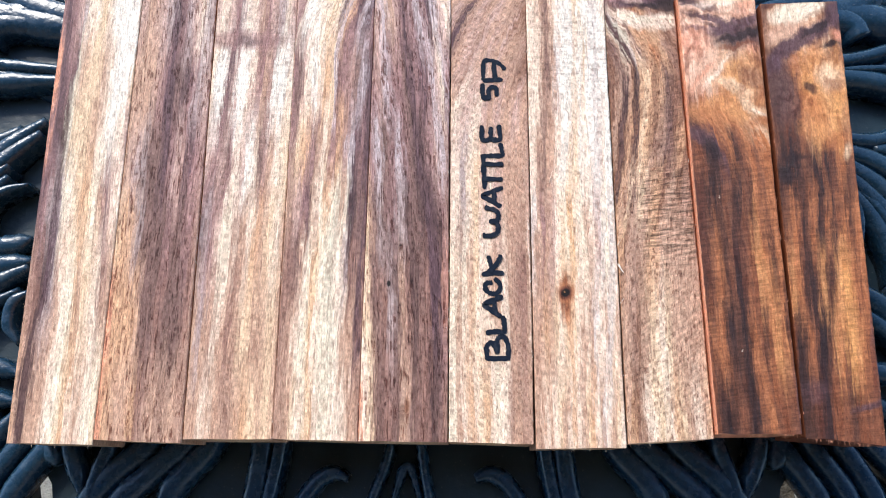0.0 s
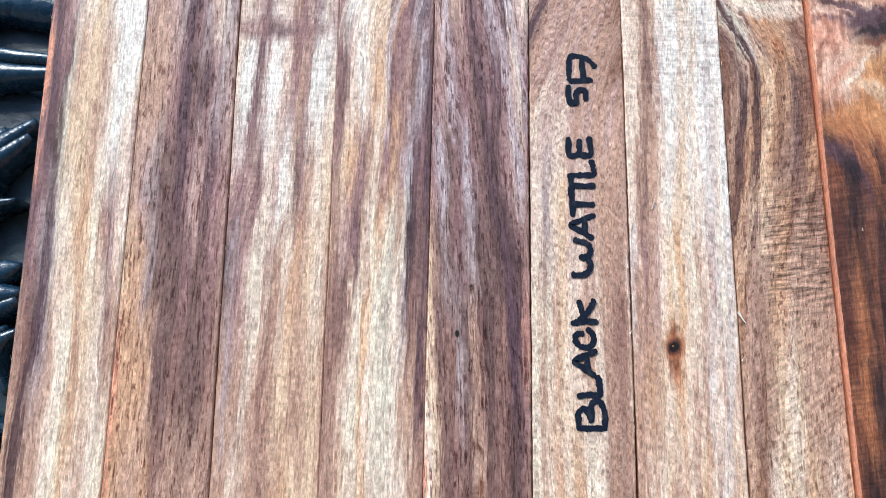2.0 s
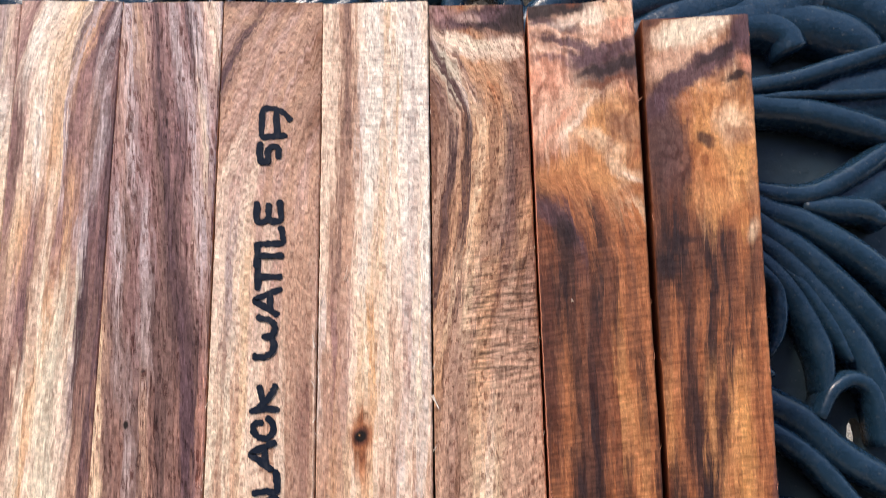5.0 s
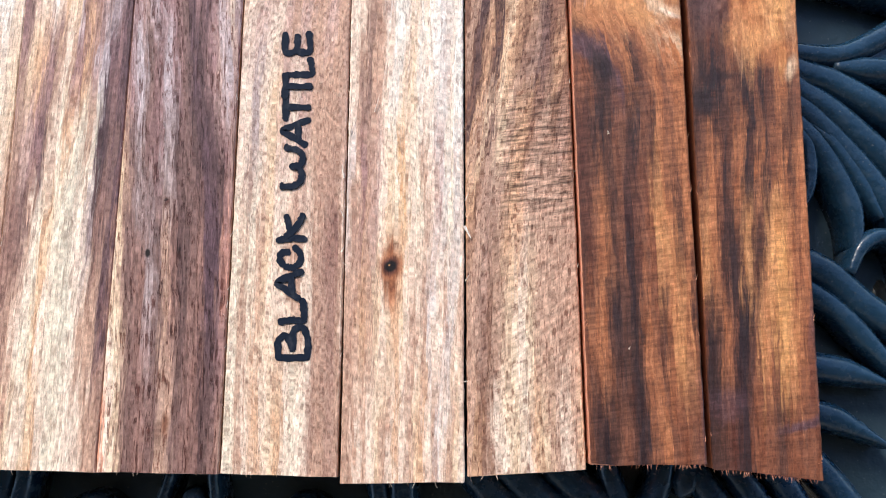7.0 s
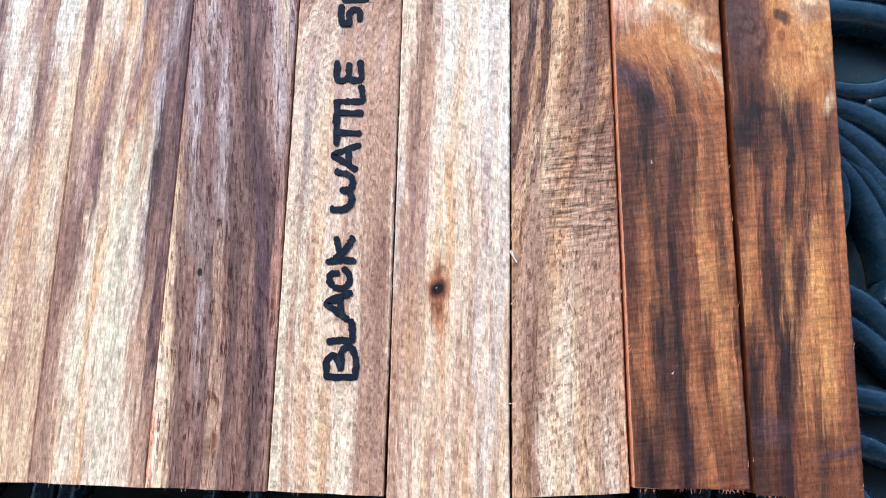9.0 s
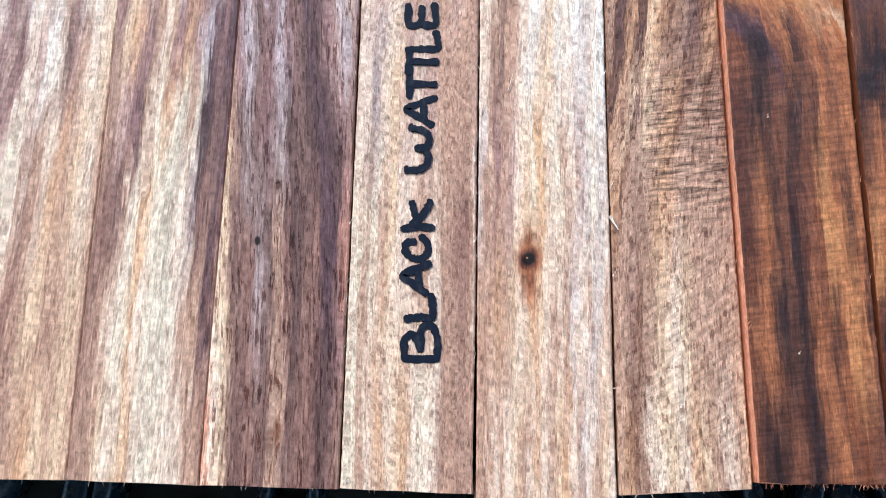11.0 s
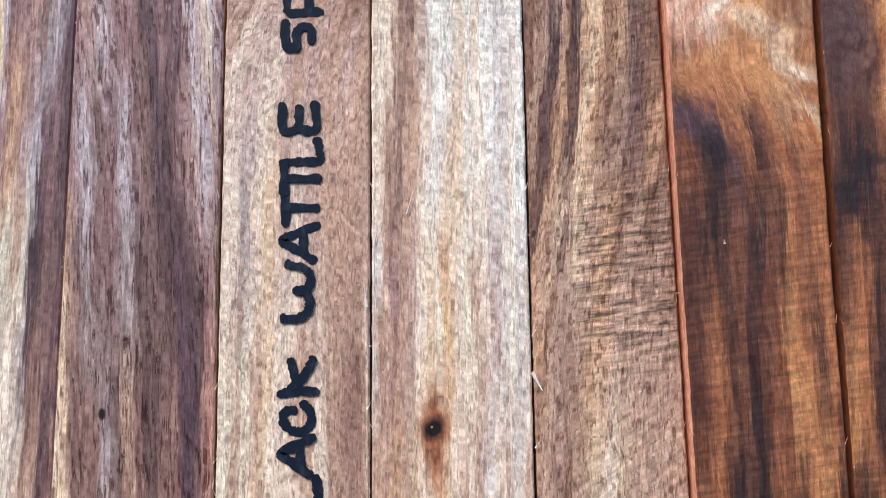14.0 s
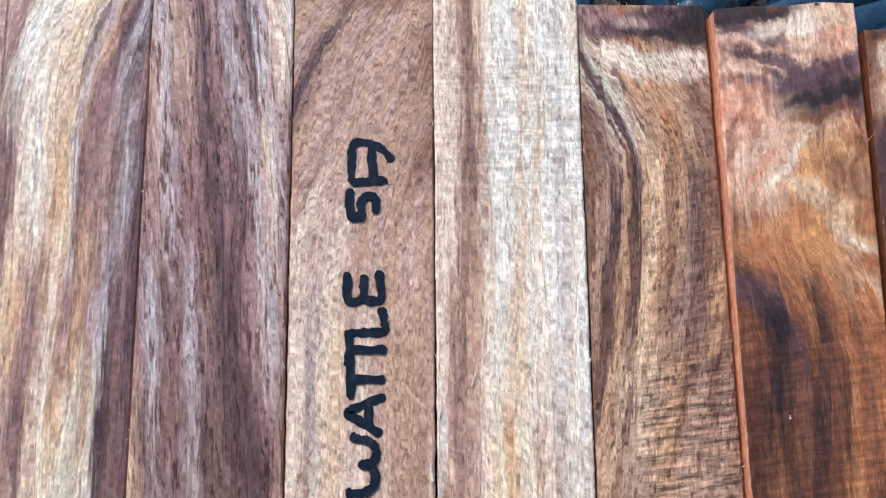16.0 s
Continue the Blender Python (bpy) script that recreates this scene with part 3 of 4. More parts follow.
    for name, points, wide, deep, tip, tail in both:
        blade, ribbed = name == "leaf_blade", name == "leaf_rib"
        for line in (points, mirrored(points)):
            fix(name, rib(line, wide * (1.5 if ribbed else 1.15), deep, TOP - (0.0022 if blade else 0), tip * (0.55 if ribbed else 1), tail, groove=0.03, power=0.5 if blade else 0.95 if ribbed else 0.75))
    # the shell: a rim, short flutes inside it and long ones fanned around it
    fix("shell_rim", rib(half_round(AXIS, 11.35, 2.05, 1.75, 10, 170, 9), 0.26, 0.35, TOP, 0.9, 0.9, 4))
    for n in range(9):
        a = radians(30 + 15 * n)
        line = [(AXIS + r * 1.12 * math.cos(a), 11.35 + r * math.sin(a)) for r in (0.7, 1.1, 1.6)]
        fix("shell_flute", rib(line, 0.27, 0.35, TOP - 0.0012, 0.7, 0.6, 3, 6))
    for n in range(15):
        a = radians(16 + 10.57 * n)
        far = 4.35 / (1.05 * abs(math.cos(a)) + 0.75 * math.sin(a))
        far = min(far, 4.3)
        line = [(AXIS + r * math.cos(a) * 1.05, 11.35 + r * math.sin(a)) for r in (1.9, 2.3, (far + 2.3) / 2, far)]
        fix("shell_flute", rib(line, 0.66, 0.2, TOP - 0.0012, 0.9, 0.7, 3, 10, 0.1, 0.35))
    # keel between the two curls in front
    fix("keel", rib([(AXIS - 0.45, 0.6), (AXIS - 0.6, -0.4), (AXIS - 0.95, -1.3), (AXIS - 1.2, -2.4)], 0.34, 0.5, TOP, 0.5, 0.5))
    fix("keel", rib([(AXIS + 0.2, 0.6), (AXIS + 0.28, -0.4), (AXIS + 0.45, -1.3), (AXIS + 0.7, -2.4)], 0.34, 0.5, TOP, 0.5, 0.5))
    fix("keel", rib([(AXIS - 0.5, -1.6), (AXIS - 0.25, -0.75), (AXIS - 0.1, -0.55), (AXIS + 0.05, -0.75), (AXIS + 0.3, -1.6)], 0.3, 0.4, TOP, 0.5, 0.5))
    # moulded rim and legs, outside the view
    for line in ([(-34, -24), (0, -24), (32, -24)], [(-34, 34), (0, 34), (32, 34)], [(-34, -24), (-34, 5), (-34, 34)], [(32, -24), (32, 5), (32, 34)]):
        fix("rim", rib(line, 2.4, 1.2, TOP + 0.004, 1, 1))
    for x in (-31, 29):
        for y in (-21, 31):
            bm = bmesh.new()
            rings = []
            for z, r, out in ((BED - 0.003, 0.022, 0.0), (0.60, 0.019, 0.004), (0.35, 0.014, 0.0), (0.12, 0.016, 0.02), (0.03, 0.022, 0.05), (0.0, 0.026, 0.055)):
                cx, cy = (x + (out * 100 if x > 0 else -out * 100)) / 100, (y + (out * 100 if y > 5 else -out * 100)) / 100
                rings.append([bm.verts.new((cx + r * math.cos(a), cy + r * math.sin(a), z)) for a in [2 * math.pi * s / 10 for s in range(10)]])
            for a, b in zip(rings, rings[1:]):
                for s in range(10):
                    bm.faces.new((a[s], b[s], b[(s + 1) % 10], a[(s + 1) % 10]))
            bm.faces.new(rings[0])
            bm.faces.new(rings[-1][::-1])
            bmesh.ops.recalc_face_normals(bm, faces=bm.faces)
            fix("leg", bm)
    return tagged(base, "dark blue-black painted cast metal garden table with leaf scrollwork", "table")


table()

# ---- the ten blanks ----
BLANKS = [
    # label, bottom left x, bottom right x, top left x, top right x (cm), ends at the four corners (cm), top's drop in mm
    ("pale sapwood blank with purple-brown streaks along one edge", -10.16, -8.165, -10.13, -8.085, -0.09, -0.11, 11.66, 11.69, 0.0),
    ("reddish-brown sawn wood blank with fine dark pores", -8.155, -6.12, -8.075, -6.12, 0.0, -0.06, 11.73, 11.73, 0.15),
    ("light tan wood blank with rippled sheen and slanting streaks", -6.09, -4.04, -6.09, -3.98, 0.02, 0.03, 11.74, 11.77, 0.25),
    ("cream and rose striped wood blank with a grey-plum streak", -4.03, -2.065, -3.97, -1.95, 0.04, 0.0, 11.82, 11.75, 0.1),
    ("purple-brown wood blank with a pale edge and pinhole", -2.055, -0.02, -1.94, 0.02, -0.01, -0.01, 11.70, 11.68, 0.0),
    ("pale pinkish wood blank lettered in black marker", 0.01, 1.948, 0.05, 1.976, 0.0, -0.05, 11.68, 11.59, 0.1),
    ("creamy white wood blank with a small dark knot", 1.995, 4.04, 1.98, 3.985, -0.15, -0.12, 11.57, 11.56, 0.0),
    ("brown figured wood blank with a cream swirl at one end", 4.09, 6.03, 4.01, 5.80, -0.01, 0.08, 11.49, 11.44, 0.3),
    ("red-brown figured wood blank with a blond burl end", 6.085, 7.96, 5.865, 7.825, 0.21, 0.19, 11.33, 11.39, -1.3),
    ("dark red-brown wood blank with amber burl figure", 8.08, 9.86, 8.00, 9.98, 0.13, -0.03, 11.06, 11.11, 0.0),
]

# each face is read across at a few stations along its length; the tones run along the grain from one to the next
# Near stations are warmer; far ones carry the sky's cool sheen in their tones.
WOODS = [
    wood_material("streaked_sapwood", 11, [
        (0.05, "0:honey 0.05:tan 0.1:umber 0.15:umber 0.2:tan 0.32:tan 0.42:cream 0.5:ivory 0.56:straw 0.62:honey 0.66:cream 0.73:tan 0.8:cream 0.92:ivory 1:straw"),
        (0.3, "0:clay 0.07:russet 0.12:umber 0.2:plum 0.25:ash 0.36:tan 0.42:cream 0.52:ivory 0.58:honey 0.62:tan 0.68:straw 0.82:cream 0.88:russet 0.93:tan 1:tan"),
        (0.5, "0:plum 0.08:rose 0.14:ash 0.2:plum 0.25:ash 0.3:ivory 0.38:cream 0.45:straw 0.55:honey 0.63:straw 0.7:ivory 0.76:tan 0.83:rose 0.87:pink 1:cream"),
        (0.66, "0:coral 0.05:rose 0.1:plum 0.19:umber 0.23:sage 0.3:straw 0.5:straw 0.6:tan 0.7:cream 0.8:white 0.92:cream 1:pink"),
        (0.8, "0:coral 0.04:rose 0.1:plum 0.2:rose 0.24:plum 0.28:sage 0.34:tan 0.48:straw 0.56:straw 0.62:tan 0.72:cream 0.8:white 0.97:white 1:straw"),
        (0.95, "0:rose 0.08:plum 0.15:rose 0.24:pink 0.3:ash 0.36:cream 0.46:cream 0.53:straw 0.58:straw 0.64:cream 0.72:white 0.96:white 1:cream")],
        (0.02, 0.05), [("plum", 0.84, 0.02, 0.0, 0.03, 0.42, 0.52, 0.7), ("umber", 0.18, 0.05, 0.0, 0.03, 0.5, 0.78, 0.6)], [], 0.17, 0.3),
    wood_material("pored_heartwood", 23, [
        (0.05, "0:coral 0.06:honey 0.2:tan 0.3:tan 0.4:honey 0.46:russet 0.54:clay 0.65:tan 0.75:clay 0.85:tan 1:clay"),
        (0.25, "0:coral 0.05:honey 0.3:honey 0.36:tan 0.39:brown 0.46:brown 0.52:brown 0.6:russet 0.68:brown 0.78:brown 0.86:brown 0.93:russet 1:clay"),
        (0.42, "0:straw 0.08:honey 0.2:tan 0.27:ash 0.34:brown 0.42:brown 0.55:brown 0.62:rose 0.7:brown 0.8:brown 0.88:rose 1:clay"),
        (0.57, "0:tan 0.14:pink 0.22:ash 0.32:brown 0.4:brown 0.5:plum 0.57:rose 0.66:pink 0.72:blush 0.78:plum 0.85:rose 1:blush"),
        (0.75, "0:tan 0.25:tan 0.35:blush 0.43:rose 0.5:plum 0.62:brown 0.7:plum 0.76:rose 0.83:ash 0.92:pink 1:blush"),
        (0.94, "0:pink 0.15:tan 0.3:pink 0.42:ash 0.5:plum 0.58:rose 0.66:ash 0.75:pink 0.82:cream 0.9:ash 1:pink")],
        (0.1, 0.0), [("umber", 0.62, 0.0, 0.0, 0.03, 0.2, 0.55, 0.5)], [], 0.17, 0.9),
    wood_material("rippled_wood", 37, [
        (0.03, "0:tan 0.12:tan 0.2:cream 0.27:tan 0.35:tan 0.45:clay 0.55:tan 0.65:honey 0.72:straw 0.82:tan 0.9:straw 1:tan"),
        (0.2, "0:tan 0.08:ash 0.15:tan 0.22:clay 0.28:cream 0.35:tan 0.42:russet 0.5:tan 0.6:straw 0.7:tan 0.8:tan 0.9:straw 1:tan"),
        (0.42, "0:plum 0.07:ash 0.15:rose 0.22:pink 0.3:ivory 0.36:cream 0.45:clay 0.52:tan 0.58:cream 0.66:honey 0.74:tan 0.82:straw 0.92:cream 1:tan"),
        (0.57, "0:pink 0.1:rose 0.17:pink 0.22:brown 0.27:rose 0.34:cream 0.42:pink 0.5:white 0.57:cream 0.64:brown 0.7:blush 0.77:tan 0.85:cream 1:straw"),
        # the whites at this station paint in a bright rippled sheen
        (0.76, "0:cream 0.05:white 0.14:white 0.18:rose 0.22:plum 0.27:pink 0.31:white 0.42:white 0.48:cream 0.55:blush 0.6:rose 0.66:tan 0.74:blush 0.78:white 0.94:white 1:cream"),
        (0.95, "0:pink 0.1:cream 0.22:pink 0.29:rose 0.35:ash 0.45:cream 0.55:pink 0.62:tan 0.68:rose 0.74:pink 0.85:ash 0.92:cream 1:pink")],
        (0.08, 0.2), [("brown", -0.08, 0.4, 0.0, 0.03, 0.3, 0.72, 0.5)],
        [("rose", 0.4, 0.865, 14, 3.6, 0.02, 0.3, 0.7), ("plum", 0.42, 0.862, 4.5, 1.8, 0.0, 0.1, 0.5), ("blush", 0.1, 0.865, 3.5, 3, 0.0, 0.3, 0.5)], 0.15, 0.35, [(0.5, 0.96, -0.3, 0.16, 0.02), (0.15, 0.4, 0.1, 0.10, 0.03)]),
    wood_material("rose_striped_wood", 41, [
        (0.04, "0:clay 0.16:tan 0.2:straw 0.28:cream 0.36:straw 0.42:honey 0.47:cream 0.55:ivory 0.7:cream 0.8:cream 0.86:tan 0.93:tan 1:russet"),
        (0.2, "0:russet 0.1:clay 0.17:tan 0.22:cream 0.3:ivory 0.34:straw 0.38:honey 0.43:cream 0.52:ivory 0.64:sage 0.72:cream 0.78:tan 0.86:tan 0.92:plum 0.96:russet 1:clay"),
        (0.36, "0:clay 0.08:russet 0.2:brown 0.24:tan 0.28:cream 0.33:ivory 0.38:honey 0.42:straw 0.48:ivory 0.6:sage 0.7:cream 0.75:ash 0.79:umber 0.84:russet 0.9:brown 0.96:plum 1:russet"),
        (0.48, "0:tan 0.1:clay 0.16:pink 0.24:rose 0.3:plum 0.35:tan 0.4:cream 0.46:ivory 0.52:honey 0.57:ivory 0.63:sage 0.68:tan 0.74:sage 0.79:plum 0.84:umber 0.88:brown 0.94:plum 1:rose"),
        # from here on the tones are lightened for pale sky sheen
        (0.61, "0:rose 0.08:blush 0.14:straw 0.22:honey 0.29:blush 0.34:rose 0.39:tan 0.44:cream 0.5:tan 0.56:rose 0.62:honey 0.7:blush 0.77:lilac 0.82:plum 0.88:rose 0.94:plum 1:brown"),
        (0.78, "0:rose 0.1:brown 0.16:pink 0.21:cream 0.28:white 0.36:cream 0.42:honey 0.52:straw 0.56:lilac 0.6:brown 0.66:rose 0.74:blush 0.8:brown 0.87:lilac 0.93:plum 1:umber"),
        (0.95, "0:pink 0.1:rose 0.15:cream 0.22:white 0.42:cream 0.52:straw 0.58:cream 0.62:brown 0.66:lilac 0.72:honey 0.78:rose 0.83:plum 0.9:lilac 0.95:plum 1:rose")],
        (0.14, 0.0), [("dark", 0.80, 0.0, 0.0, 0.03, 0.38, 0.56, 0.5), ("umber", -2.2, 3.05, 0.0, 0.06, 0.95, 1.2, 0.6)], [], 0.16, 0.35, hook=(0.82, 6.0, 0.3)),
    wood_material("purple_heartwood", 53, [
        (0.04, "0:coral 0.05:cream 0.11:straw 0.16:clay 0.22:brown 0.35:russet 0.45:brown 0.52:tan 0.6:brown 0.72:russet 0.82:umber 0.9:brown 0.95:russet 1:clay"),
        (0.3, "0:cream 0.05:straw 0.09:clay 0.14:brown 0.24:russet 0.32:ash 0.4:brown 0.46:tan 0.5:russet 0.56:umber 0.65:brown 0.74:russet 0.8:plum 0.88:plum 0.92:russet 1:coral"),
        (0.46, "0:straw 0.05:tan 0.1:brown 0.18:ash 0.26:brown 0.34:rose 0.42:ash 0.48:umber 0.58:brown 0.66:umber 0.76:plum 0.84:umber 0.9:rose 1:clay"),
        # pale sky sheen is mixed into the tones from here on
        (0.6, "0:rose 0.12:lilac 0.2:brown 0.3:rose 0.38:lilac 0.45:rose 0.52:brown 0.6:plum 0.68:umber 0.73:rose 0.82:pink 0.9:lilac 0.96:pink 1:rose"),
        (0.76, "0:rose 0.1:blush 0.18:lilac 0.26:rose 0.36:rose 0.42:brown 0.5:plum 0.56:rose 0.63:plum 0.7:rose 0.75:lilac 0.82:pink 0.88:cream 0.93:lilac 1:rose"),
        (0.95, "0:pink 0.1:lilac 0.18:tan 0.24:pink 0.3:rose 0.36:plum 0.44:rose 0.54:lilac 0.6:rose 0.66:plum 0.74:lilac 0.82:pink 0.9:cream 1:lilac")],
        (0.0, -0.42), [("rose", 0.97, 0.0, 0.0, 0.07, 0.1, 0.6, 0.6)],
        # the first patch paints the pinhole's inner shade; no hole is cut
        [("near_black", 0.29, 0.313, 0.95, 0.55, 1.57, 0.5, 0.97), ("rust", 0.54, 0.065, 2.6, 0.8, 1.57, 0.2, 0.8), ("dark", 0.42, 0.395, 0.4, 0.3, 0, 0.4, 0.8)], 0.19, 0.95),
    wood_material("pale_pink_wood", 67, [
        (0.05, "0:cream 0.08:ivory 0.15:tan 0.2:cream 0.28:honey 0.33:cream 0.4:straw 0.46:honey 0.5:cream 0.58:ivory 0.66:cream 0.72:clay 0.8:tan 0.88:clay 0.94:tan 1:tan"),
        (0.3, "0:cream 0.06:ivory 0.14:tan 0.2:ivory 0.27:tan 0.33:straw 0.38:cream 0.46:cream 0.54:tan 0.6:tan 0.66:cream 0.74:tan 0.82:clay 0.9:russet 0.96:tan 1:cream"),
        (0.55, "0:pink 0.08:cream 0.16:ash 0.24:cream 0.32:straw 0.4:pink 0.5:cream 0.58:pink 0.68:tan 0.78:tan 0.86:tan 0.92:tan 1:pink"),
        (0.7, "0:tan 0.1:cream 0.2:pink 0.34:cream 0.42:pink 0.5:tan 0.6:pink 0.68:tan 0.74:tan 0.84:pink 0.92:tan 1:clay"),
        (0.83, "0:plum 0.06:clay 0.12:tan 0.2:pink 0.26:clay 0.3:pink 0.4:tan 0.5:pink 0.58:tan 0.64:pink 0.72:tan 0.8:tan 0.9:clay 1:cocoa"),
        (0.95, "0:tan 0.15:pink 0.22:clay 0.29:plum 0.34:tan 0.42:pink 0.5:clay 0.54:tan 0.66:pink 0.74:tan 0.8:tan 0.9:clay 1:cocoa")],
        (-0.04, 0.0), [],
        [("tan", 0.25, 0.965, 3.5, 1.6, 0.1, 0.2, 0.7), ("cocoa", 0.7, 0.99, 9, 2.2, 0.1, 0.2, 0.7), ("plum", 0.1, 1.0, 5, 1.2, 0, 0.2, 0.6)],
        0.12, 0.42, [(-0.1, 1.1, -0.3, 0.16, 0.75)], grain=(2500, 520), pore=(3400, 850), hook=(0.56, 4.0, 0.5)),
    wood_material("knotted_white_wood", 79, [
        (0.04, "0:tan 0.06:tan 0.1:cream 0.16:tan 0.21:cream 0.28:straw 0.33:tan 0.38:cream 0.42:honey 0.46:cream 0.54:tan 0.58:straw 0.64:honey 0.68:cream 0.75:tan 0.79:pale 0.84:cream 0.9:tan 0.94:straw 1:cream"),
        (0.22, "0:tan 0.08:tan 0.13:honey 0.18:tan 0.24:straw 0.3:cream 0.36:straw 0.4:honey 0.45:straw 0.5:cream 0.56:tan 0.6:cream 0.66:tan 0.72:pale 0.77:cream 0.82:tan 0.86:pale 0.93:cream 1:tan"),
        (0.42, "0:pale 0.06:tan 0.12:rose 0.16:tan 0.24:pink 0.3:cream 0.37:straw 0.42:ivory 0.46:amber 0.49:straw 0.54:cream 0.6:ivory 0.65:tan 0.7:cream 0.75:pink 0.8:pale 0.87:ivory 0.92:pale 1:cream"),
        (0.6, "0:cream 0.06:cream 0.12:tan 0.18:brown 0.23:tan 0.28:tan 0.34:cream 0.42:white 0.5:cream 0.57:straw 0.64:white 0.7:cream 0.76:white 0.82:pale 0.88:cream 0.93:white 1:white"),
        (0.8, "0:cream 0.08:cream 0.16:cream 0.2:tan 0.26:brown 0.31:tan 0.36:pale 0.42:white 0.55:white 0.6:cream 0.66:white 0.72:straw 0.77:white 0.83:pale 0.9:white 1:white"),
        (0.95, "0:cream 0.1:cream 0.18:tan 0.25:brown 0.3:tan 0.36:cream 0.46:white 0.58:white 0.65:straw 0.7:white 0.8:white 0.86:pale 0.92:white 1:cream")],
        (0.06, 0.06), [("straw", 0.40, 0.16, 0.0, 0.04, 0.31, 0.6, 0.7)],
        [("honey", 0.385, 0.30, 11, 3, 1.57, 0.1, 0.5), ("copper", 0.39, 0.318, 4.0, 1.1, 1.5, 0.1, 0.8), ("copper", 0.385, 0.262, 5.5, 1.4, 1.6, 0.1, 0.8), ("rust", 0.38, 0.318, 2.6, 0.9, 1.4, 0.1, 0.85), ("rust", 0.39, 0.27, 3.6, 1.2, 1.62, 0.1, 0.85), ("copper", 0.385, 0.295, 3.4, 2.7, 1.57, 0.3, 0.8), ("rust", 0.385, 0.295, 2.6, 2.0, 1.57, 0.4, 0.95), ("mahogany", 0.385, 0.297, 1.9, 1.6, 1.57, 0.5, 0.95), ("near_black", 0.385, 0.297, 1.2, 1.1, 1.57, 0.7, 1.0), ("amber", 0.37, 0.299, 0.22, 0.2, 0, 0.3, 0.7)],
        0.11, 0.36, [(0.74, 0.94, -0.3, 0.24, 0.0), (-0.1, 1.1, -0.3, 0.14, 0.75)], grain=(2500, 420), pore=(3500, 520)),
    wood_material("swirled_brown_wood", 83, [
        (0.05, "0:tan 0.08:tan 0.13:honey 0.18:cocoa 0.24:tan 0.3:cream 0.42:straw 0.52:cream 0.6:honey 0.66:straw 0.75:tan 0.84:cream 0.92:tan 1:straw"),
        (0.2, "0:tan 0.1:tan 0.15:clay 0.24:cocoa 0.33:tan 0.42:straw 0.48:cream 0.56:straw 0.64:tan 0.72:tan 0.82:tan 0.9:tan 1:tan"),
        (0.39, "0:tan 0.06:honey 0.11:cocoa 0.15:tan 0.24:clay 0.32:tan 0.45:honey 0.55:tan 0.68:tan 0.78:tan 0.88:tan 1:clay"),
        (0.51, "0:cocoa 0.05:umber 0.09:honey 0.14:tan 0.19:straw 0.23:clay 0.26:umber 0.29:tan 0.35:straw 0.42:tan 0.52:honey 0.62:cocoa 0.72:tan 0.82:cocoa 0.92:clay 1:cocoa"),
        (0.63, "0:cocoa 0.08:tan 0.12:cocoa 0.16:umber 0.2:cocoa 0.25:honey 0.3:cocoa 0.34:umber 0.38:honey 0.43:straw 0.49:honey 0.56:cocoa 0.66:clay 0.75:brown 0.85:cocoa 0.93:honey 1:cocoa"),
        (0.75, "0:brown 0.1:cocoa 0.18:tan 0.23:umber 0.28:umber 0.31:tan 0.35:cocoa 0.39:dark 0.43:umber 0.47:honey 0.5:straw 0.55:honey 0.62:cocoa 0.7:honey 0.8:brown 0.9:cocoa 1:brown"),
        (0.85, "0:cocoa 0.08:brown 0.14:tan 0.19:sage 0.22:umber 0.26:umber 0.29:ash 0.33:cream 0.37:tan 0.41:brown 0.48:honey 0.6:copper 0.7:honey 0.8:clay 0.9:cocoa 1:clay")],
        (0.0, 0.0), [],
        [("cream", 0.34, 0.915, 6.5, 2.3, -0.45, 0.4, 0.95), ("cream", 0.72, 0.905, 7.0, 2.8, 0.15, 0.4, 0.92), ("ivory", 0.5, 0.912, 5.0, 1.2, -0.3, 0.3, 0.8), ("sage", 0.24, 0.88, 5, 1.1, -1.1, 0.3, 0.8), ("honey", 0.62, 0.868, 4, 3.2, 0.2, 0.2, 0.7), ("rose", 0.2, 0.962, 6, 2.8, -0.3, 0.3, 0.85), ("plum", 0.62, 0.958, 11, 2.6, 0.15, 0.5, 0.97), ("dark", 0.9, 0.955, 5.0, 3.8, 0.3, 0.5, 0.95), ("dark", 0.62, 0.944, 4.0, 1.0, -0.2, 0.4, 0.85), ("pink", 0.42, 0.957, 3, 1.4, -0.2, 0.2, 0.8), ("umber", 0.5, 0.94, 3.2, 0.8, -0.5, 0.2, 0.7)],
        0.17, 0.6, [(0.36, 0.57, 0.3, 0.75, -0.12), (0.5, 0.85, 0.55, 0.32, -0.3), (0.02, 0.36, 0.1, 0.28, -0.6)], burl=[(0.93, 0.10)], grain=(2300, 420), pore=(3300, 620), bump=(0.40, 0.77, 0.28, 0.13)),
    wood_material("burled_red_wood", 97, [
        (0.05, "0:rust 0.08:bark 0.18:dark 0.26:bark 0.36:chestnut 0.42:bark 0.5:dark 0.56:chestnut 0.64:copper 0.72:chestnut 0.8:rust 0.9:chestnut 1:plum"),
        (0.2, "0:rust 0.08:chestnut 0.18:copper 0.26:bark 0.33:dark 0.4:bark 0.46:dark 0.52:bark 0.58:copper 0.65:chestnut 0.7:bark 0.76:copper 0.84:gold 0.92:copper 0.97:bark 1:mahogany"),
        (0.36, "0:bark 0.1:mahogany 0.16:chestnut 0.24:copper 0.32:bark 0.38:chestnut 0.44:dark 0.51:mahogany 0.58:chestnut 0.65:rust 0.72:gold 0.8:copper 0.86:bark 0.93:copper 1:rust"),
